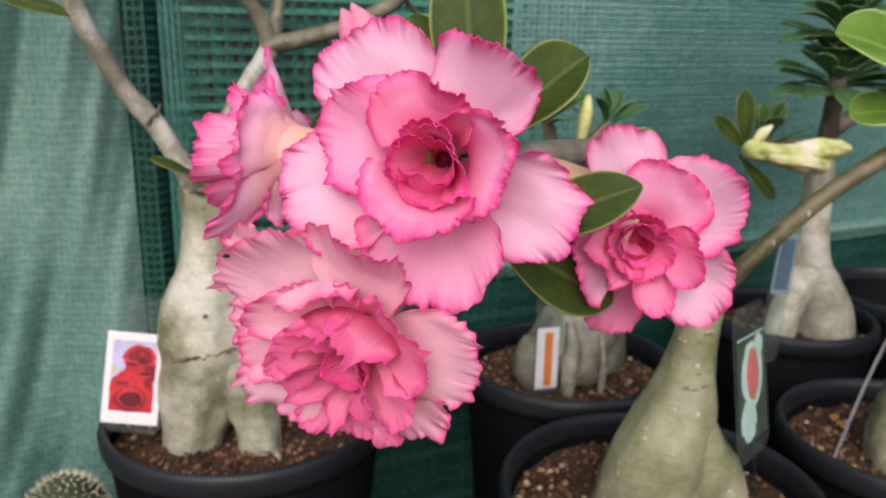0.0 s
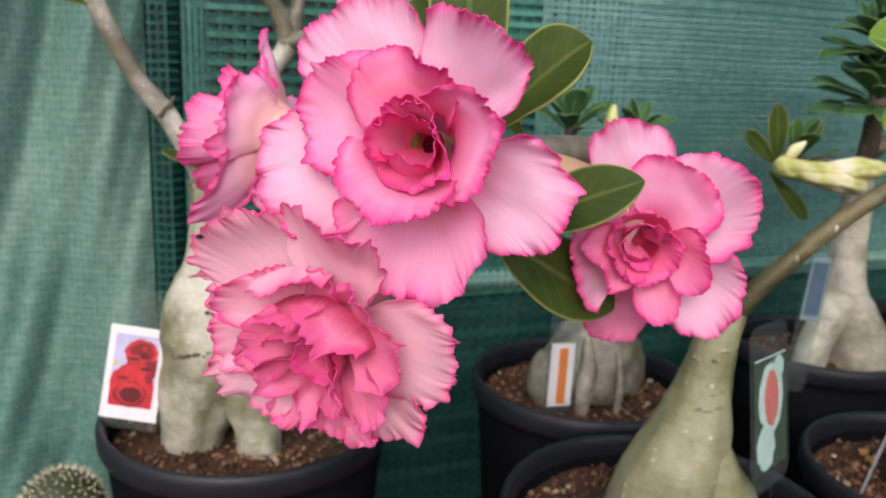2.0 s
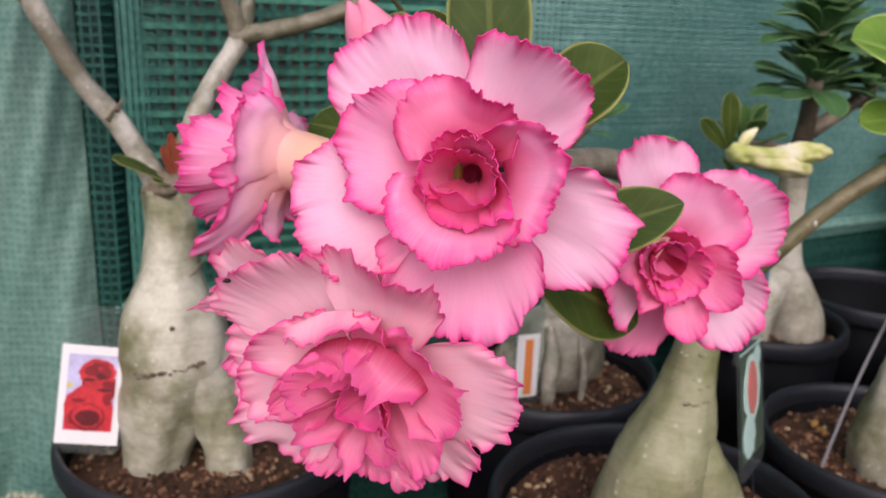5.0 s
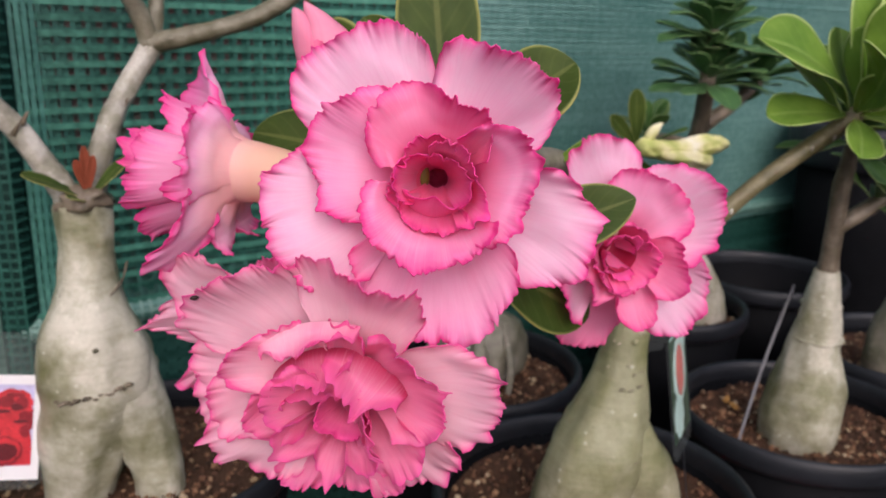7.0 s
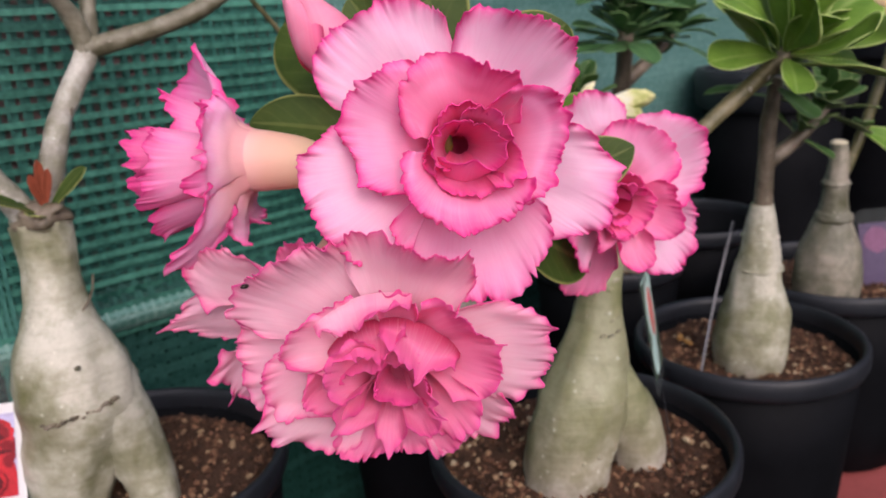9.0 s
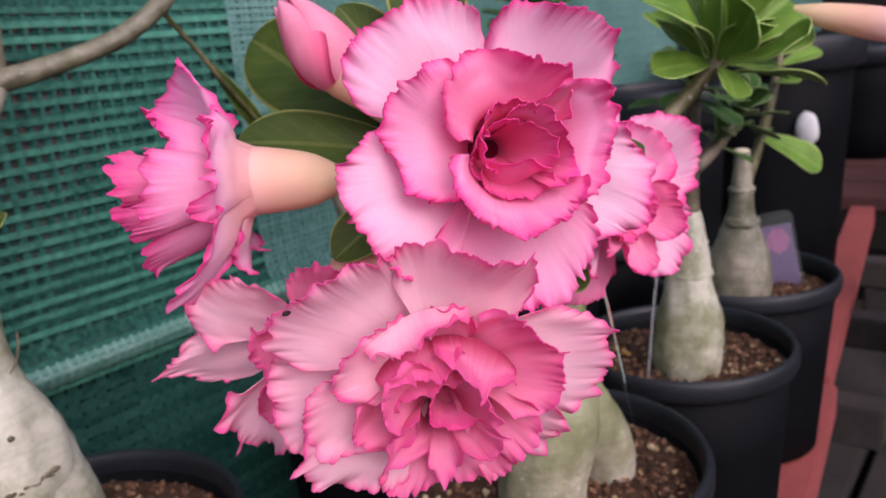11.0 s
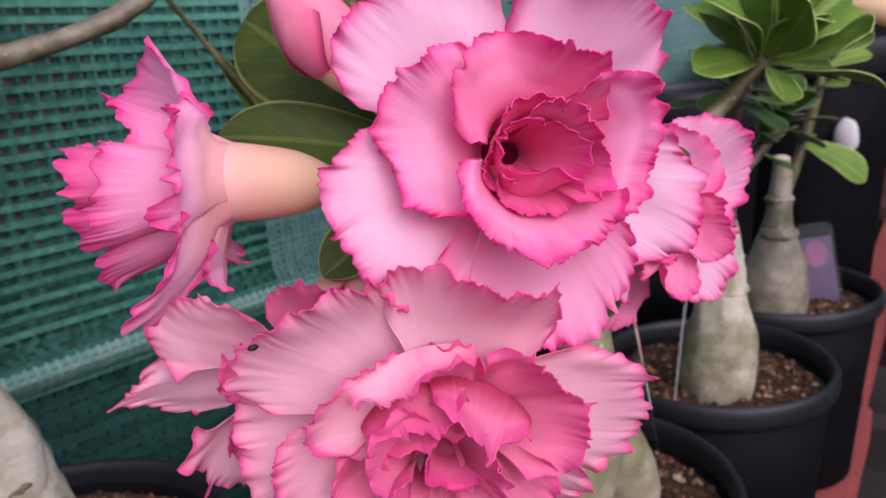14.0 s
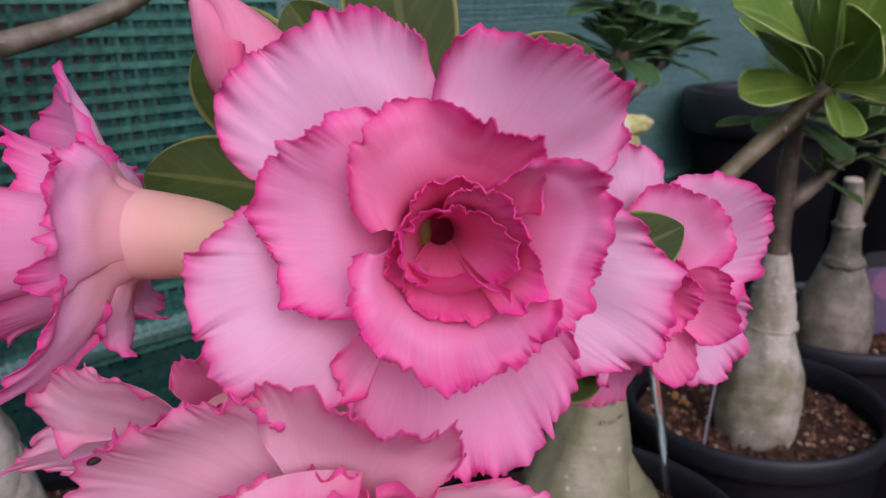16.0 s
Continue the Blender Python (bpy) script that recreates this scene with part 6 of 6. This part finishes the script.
# ---------------------------------------------------------------- plant with a cut stem and a thin shoot
U_AT = (0.612, 0.108)
cut = thing("desert_rose", (*U_AT, BENCH), "desert rose with cut-back stem and one thin leafy shoot", "potted plant", "potted desert roses")
pot(cut, *U_AT, 0.092, 0.899, seed=14, count=600)
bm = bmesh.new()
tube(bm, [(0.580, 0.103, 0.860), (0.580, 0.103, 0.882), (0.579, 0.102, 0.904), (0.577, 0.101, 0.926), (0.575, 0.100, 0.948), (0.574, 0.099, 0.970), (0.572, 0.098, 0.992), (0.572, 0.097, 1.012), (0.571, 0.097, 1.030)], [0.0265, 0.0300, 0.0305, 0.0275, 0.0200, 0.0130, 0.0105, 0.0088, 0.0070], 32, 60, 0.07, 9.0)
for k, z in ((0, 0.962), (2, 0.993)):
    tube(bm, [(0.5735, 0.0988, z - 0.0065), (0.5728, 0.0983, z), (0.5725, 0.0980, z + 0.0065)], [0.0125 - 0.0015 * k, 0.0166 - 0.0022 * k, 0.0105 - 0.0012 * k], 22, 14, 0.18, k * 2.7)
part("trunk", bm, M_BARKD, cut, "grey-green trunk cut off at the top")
bm = bmesh.new()
blob(bm, (0.572, 0.098, 1.030), (0.0078, 0.0078, 0.003), 1.0, 0.1, 2)
part("cut_face", bm, M_SPINE, cut, "pale dry cut")
bm = bmesh.new()
tube(bm, [(0.575, 0.094, 1.000), (0.588, 0.086, 1.035), (0.600, 0.078, 1.080), (0.615, 0.074, 1.125)], [0.0055, 0.005, 0.0045, 0.003], 12, 18, 0.08, 1)
part("branch", bm, M_STEMG, cut)
leaf(cut, (0.588, 0.088, 1.042), (0.606, 0.0356, 1.0065), 0.030, (-0.6, -0.3, 0.75), M_LEAFB, bend=0.3, fold=0.3, blunt=0.4, wave=0.1, seed=3)
leaf(cut, (0.588, 0.086, 1.040), (0.560, 0.075, 1.052), 0.018, (-0.6, -0.3, 0.75), M_LEAFD, bend=0.2, fold=0.3, seed=4)
leaf(cut, (0.604, 0.078, 1.090), (0.580, 0.050, 1.092), 0.020, (-0.6, -0.3, 0.75), M_LEAFB, bend=0.2, fold=0.3, seed=5)
leaf(cut, (0.610, 0.075, 1.105), (0.640, 0.045, 1.115), 0.018, (-0.6, -0.3, 0.75), M_LEAFB, bend=0.2, fold=0.3, seed=6)
e, slab = card("photo_tag", "lilac plant tag in a clear sleeve, stuck in the soil", (0.6350, 0.0860, 0.874), (0.40, -0.90, 0.16), (0.05, 0.20, 1))
slab("sleeve", -0.003, -0.004, 0.033, 0.080, -0.0006, M_CLEAR, 0.008, "clear plastic sleeve", thick=0.0006)
slab("print", 0.0, 0.0, 0.030, 0.066, 0.0, M_LILAC)
slab("bloom_print", 0.004, 0.036, 0.026, 0.062, 0.0004, plain("print_mauve_pink", (0.24, 0.11, 0.20), 0.4, 0.4, 0.3, 60, 0.02), disc=True)

# ---------------------------------------------------------------- plant with dark rosettes and a pale bud
Y_AT = (0.508, 0.305)
dark = thing("desert_rose", (*Y_AT, BENCH), "desert rose with pale two-legged trunk and dark leaf rosettes", "potted plant", "potted desert roses")
pot(dark, *Y_AT, 0.080, 0.905, seed=17, count=600)
bm = bmesh.new()
tube(bm, [(0.545, 0.292, 0.866), (0.541, 0.293, 0.888), (0.532, 0.295, 0.918), (0.520, 0.296, 0.945), (0.514, 0.296, 0.968), (0.513, 0.296, 0.995), (0.513, 0.295, 1.020), (0.507, 0.290, 1.050), (0.498, 0.285, 1.070)], [0.027, 0.0300, 0.0275, 0.0225, 0.0185, 0.0155, 0.0138, 0.0125, 0.011], 30, 50, 0.08, 2.0)
tube(bm, [(0.514, 0.292, 0.955), (0.490, 0.286, 0.935), (0.470, 0.278, 0.908), (0.462, 0.274, 0.868)], [0.013, 0.0150, 0.0145, 0.013], 24, 24, 0.08, 3.0)
part("trunk", bm, M_BARKC, dark, "smooth pale trunk on two legs")
for pts, rad in (([(0.499, 0.285, 1.062), (0.494, 0.275, 1.095), (0.486, 0.266, 1.150), (0.484, 0.264, 1.175)], [0.0095, 0.008, 0.007, 0.005]), ([(0.497, 0.280, 1.085), (0.527, 0.270, 1.105), (0.557, 0.262, 1.128)], [0.0075, 0.0065, 0.005]), ([(0.498, 0.285, 1.066), (0.440, 0.268, 1.078), (0.402, 0.256, 1.082)], [0.007, 0.006, 0.004])):
    bm = bmesh.new()
    tube(bm, pts, rad, 14, 18, 0.12, 1)
    part("branch", bm, M_STEMD, dark)
rosette(dark, (0.486, 0.266, 1.140), (-0.1, -0.2, 1), 28, 0.054, 0.024, M_LEAFD, 95, 21, droop=0.25)
rosette(dark, (0.484, 0.264, 1.180), (-0.1, -0.2, 1), 28, 0.054, 0.024, M_LEAFD, 90, 24, droop=0.25)
rosette(dark, (0.557, 0.262, 1.138), (0.2, -0.2, 1), 22, 0.052, 0.022, M_LEAFD, 95, 22, droop=0.25)
rosette(dark, (0.400, 0.255, 1.088), (-0.2, -0.3, 1), 7, 0.040, 0.015, M_LEAFM, 50, 23)
leaf(dark, (0.352, 0.232, 1.078), (0.386, 0.224, 1.043), 0.013, (-0.3, -0.9, 0.3), M_LEAF, bend=0.1, seed=9)
leaf(dark, (0.362, 0.236, 1.082), (0.352, 0.232, 1.128), 0.015, (-0.4, -0.9, 0.1), M_LEAF, bend=0.1, seed=10)
leaf(dark, (0.362, 0.236, 1.082), (0.330, 0.236, 1.108), 0.012, (-0.4, -0.9, 0.1), M_LEAF, bend=0.1, seed=11)
bm = bmesh.new()
tube(bm, [(0.350, 0.222, 1.083), (0.358, 0.221, 1.083), (0.378, 0.219, 1.081), (0.400, 0.217, 1.080), (0.420, 0.215, 1.082), (0.434, 0.214, 1.082), (0.447, 0.213, 1.082)], [0.0065, 0.0095, 0.0085, 0.0090, 0.0100, 0.0085, 0.0045], 26, 44, 0.30, 2, squash=0.8)
tube(bm, [(0.366, 0.218, 1.079), (0.384, 0.214, 1.075), (0.402, 0.212, 1.072), (0.417, 0.212, 1.070), (0.426, 0.212, 1.073)], [0.006, 0.0080, 0.0100, 0.0090, 0.0030], 22, 30, 0.30, 3, squash=0.7)
part("flower_bud", bm, M_YELLOW, dark, "pale yellow wilted bud")
bm = bmesh.new()
tube(bm, [(0.357, 0.221, 1.088), (0.362, 0.219, 1.096), (0.369, 0.217, 1.102)], [0.003, 0.0045, 0.001], 10, 8)
part("flower_bud", bm, M_YELLOW, dark, "small yellow-green bud")
bm = bmesh.new()
tube(bm, [(0.405, 0.258, 1.080), (0.375, 0.240, 1.080), (0.354, 0.222, 1.083)], [0.004, 0.0035, 0.0045], 10, 10)
part("flower_stalk", bm, M_STEMG, dark)
e, slab = card("plant_tag", "grey-blue plant tag in a clear sleeve, stuck in the soil", (0.4115, 0.2380, 0.9601), (1.0, -0.16, -0.10), (0.14, 0.0, 1.0))
slab("sleeve", -0.003, -0.066, 0.018, 0.062, -0.0006, M_CLEAR, 0.006, "clear plastic sleeve", thick=0.0006)
slab("card", -0.001, -0.004, 0.016, 0.048, -0.0002, M_PALEBLUE)
slab("print", 0.0008, 0.000, 0.0142, 0.0445, 0.0002, M_BLUE, plabel="blue printed panel")

# ---------------------------------------------------------------- big black tubs and spare pots
def tub(x, y, r, top, base, label):
    e = thing("plant_pot", (x, y, base), label, "plant pot", "black plant pots")
    pot(e, x, y, r, top, base, filled=False)
    bm = bmesh.new()
    lathe(bm, (x, y, top), [(r - 0.001, -0.050), (r + 0.007, -0.046), (r + 0.010, -0.006), (r + 0.007, 0.002), (r - 0.004, 0.002), (r - 0.005, -0.05)], 72)
    part("collar", bm, M_RIM, e, "broad overhanging rim")
    return e


V = tub(1.185, 0.242, 0.134, 1.113, BENCH, "tall black plastic tub with a broad rim and white sticker")
bm = bmesh.new()
blob(bm, (1.0780, 0.1560, 0.980), (0.010, 0.017, 0.026), 3.0, 0.12)
part("sticker", bm, M_WHITE, V, "torn white sticker")
tub(0.90, 0.312, 0.095, 1.066, BENCH, "black plastic plant pot standing beside the net")
tub(2.46, 0.310, 0.145, 1.035, 0.716, "tall black plastic tub on the next red bench")
W = thing("plant_pot", (0.695, 0.315, BENCH), "empty black nursery pot among the plants", "plant pot", "black plant pots")
pot(W, 0.695, 0.315, 0.090, 0.905, BENCH, filled=False)

# ---------------------------------------------------------------- small cactus beside the net curtain
C_AT = (-0.150, 0.330)
cactus = thing("cactus", (*C_AT, BENCH), "round spiny cactus in a small black pot", "cactus")
pot(cactus, *C_AT, 0.045, 0.796, soil=0.012, seed=20, count=120)
bm = bmesh.new()
blob(bm, (*C_AT, 0.820), (0.029, 0.029, 0.032), 1.0, 0.05, 4)
part("body", bm, M_CACTUS, cactus)
rng = random.Random(31)
bm = bmesh.new()
for i in range(300):
    a, q = i * 2.39996, 1 - 2 * (i + 0.5) / 400
    s = math.sqrt(max(0.0, 1 - q * q))
    d = Vector((s * math.cos(a), s * math.sin(a), q))
    p = Vector((*C_AT, 0.820)) + Vector((d.x * 0.029, d.y * 0.029, d.z * 0.032))
    for k in range(2):
        e2 = (d + Vector((rng.uniform(-0.6, 0.6), rng.uniform(-0.6, 0.6), rng.uniform(-0.6, 0.6)))).normalized()
        w = e2.orthogonal().normalized() * 0.0006
        w2 = e2.cross(w)
        v = [bm.verts.new(p + w), bm.verts.new(p - w * 0.5 + w2), bm.verts.new(p - w * 0.5 - w2), bm.verts.new(p + e2 * 0.0055)]
        for f in ((0, 1, 3), (1, 2, 3), (2, 0, 3)):
            bm.faces.new([v[j] for j in f])
tagged(part("spine_cover", bm, M_SPINE, cactus, "short pale spines"), kind="stuff")

# ---------------------------------------------------------------- across the aisle
aisle = thing("timber_deck", (1.5, -0.4, 0), "low deck of dark weathered planks beyond the bench", "deck")
for i in range(9):
    bm = bmesh.new()
    y = -0.95 + 0.125 * i
    box(bm, (0.55 + 0.03 * (i % 3), y, 0.475), (2.9, y + 0.112, 0.500), 0.004)
    part("plank", bm, M_DECK, aisle)
for x in (0.65, 1.7, 2.7):
    bm = bmesh.new()
    box(bm, (x, -0.93, 0.0), (x + 0.06, 0.15, 0.473), 0.004)
    part("joist", bm, M_DECK, aisle)


def column_cactus(x, y, base, pot_r, pot_top, r0, top, seed, label):
    """Ribbed column cactus with spines, in a round pot."""
    e = thing("cactus", (x, y, base), label, "cactus")
    pot(e, x, y, pot_r, pot_top, base, soil=0.012, seed=seed, count=120)
    bm = bmesh.new()
    rows, foot = [], pot_top - 0.020
    for i in range(25):
        u = i / 24
        r = r0 * (min(1.0, 4 * (1.02 - u)) ** 0.5) * (0.9 + 0.1 * math.sin(u * 9))
        rows.append([Vector((x + r * (1 + 0.16 * math.cos(10 * a)) * math.cos(a), y + r * (1 + 0.16 * math.cos(10 * a)) * math.sin(a), foot + (top - foot) * u)) for a in [2 * math.pi * j / 80 for j in range(80)]])
    bm.faces.new(grid(bm, rows, closed=True)[-1])
    smooth(bm)
    part("stem", bm, M_CACTUS, e)
    bm = bmesh.new()
    rng = random.Random(seed)
    for k in range(10):
        a = 2 * math.pi * k / 10
        for q in range(14):
            p = Vector((x + r0 * 1.13 * math.cos(a), y + r0 * 1.13 * math.sin(a), foot + 0.015 + (top - foot - 0.05) * q / 13))
            for _ in range(3):
                e2 = (Vector((math.cos(a), math.sin(a), 0)) + Vector((rng.uniform(-0.8, 0.8), rng.uniform(-0.8, 0.8), rng.uniform(-0.8, 0.8)))).normalized()
                w = e2.orthogonal().normalized() * 0.0007
                v = [bm.verts.new(p + w), bm.verts.new(p - w * 0.5 + e2.cross(w)), bm.verts.new(p - w * 0.5 - e2.cross(w)), bm.verts.new(p + e2 * 0.010)]
                for f in ((0, 1, 3), (1, 2, 3), (2, 0, 3)):
                    bm.faces.new([v[j] for j in f])
    tagged(part("spine_cover", bm, M_SPINE, e, "pale spines along the ribs"), kind="stuff")
    return e


column_cactus(1.08, -0.055, 0.500, 0.070, 0.665, 0.047, 0.895, 23, "ribbed green column cactus in a pot on the deck")
column_cactus(1.98, 0.045, 0.718, 0.045, 0.790, 0.030, 0.900, 29, "small pale-spined cactus on the next red bench")

# next bench, set across the end of the first
second = thing("plant_bench", (2.1, 0.0, 0), "red timber bench across the end of the aisle, shade in its colours", "bench")
for i in range(4):
    bm = bmesh.new()
    box(bm, (1.83 + 0.205 * i, -0.55, 0.684), (2.025 + 0.205 * i, 0.42, 0.716), 0.004)
    part("board", bm, M_REDSHADE, second)
# apron and legs: shade under the boards is put into near-black timber
bm = bmesh.new()
box(bm, (1.836, -0.55, 0.590), (1.862, 0.42, 0.682), 0.004)
part("apron", bm, M_WOODSHADE, second)
for x in (1.865, 2.56):
    for y in (-0.50, 0.36):
        bm = bmesh.new()
        box(bm, (x, y, 0.0), (x + 0.05, y + 0.05, 0.682), 0.004)
        part("leg", bm, M_WOODSHADE, second)
M_BLOCK = plain("grey_block", (0.20, 0.19, 0.19), 0.8, 0.2, 0.2, 20, 0.4)
# the second block stands in for a timber plank end
for x, y, w, h in ((1.71, 0.085, 0.065, 0.052), (1.33, -0.12, 0.155, 0.040)):
    bm = bmesh.new()
    box(bm, (x, y, 0.502), (x + 0.09, y + w, 0.502 + h), 0.006)
    tagged(part("pale_block", bm, M_BLOCK), "pale grey block on the dark planks", "block", "blocks on the deck")
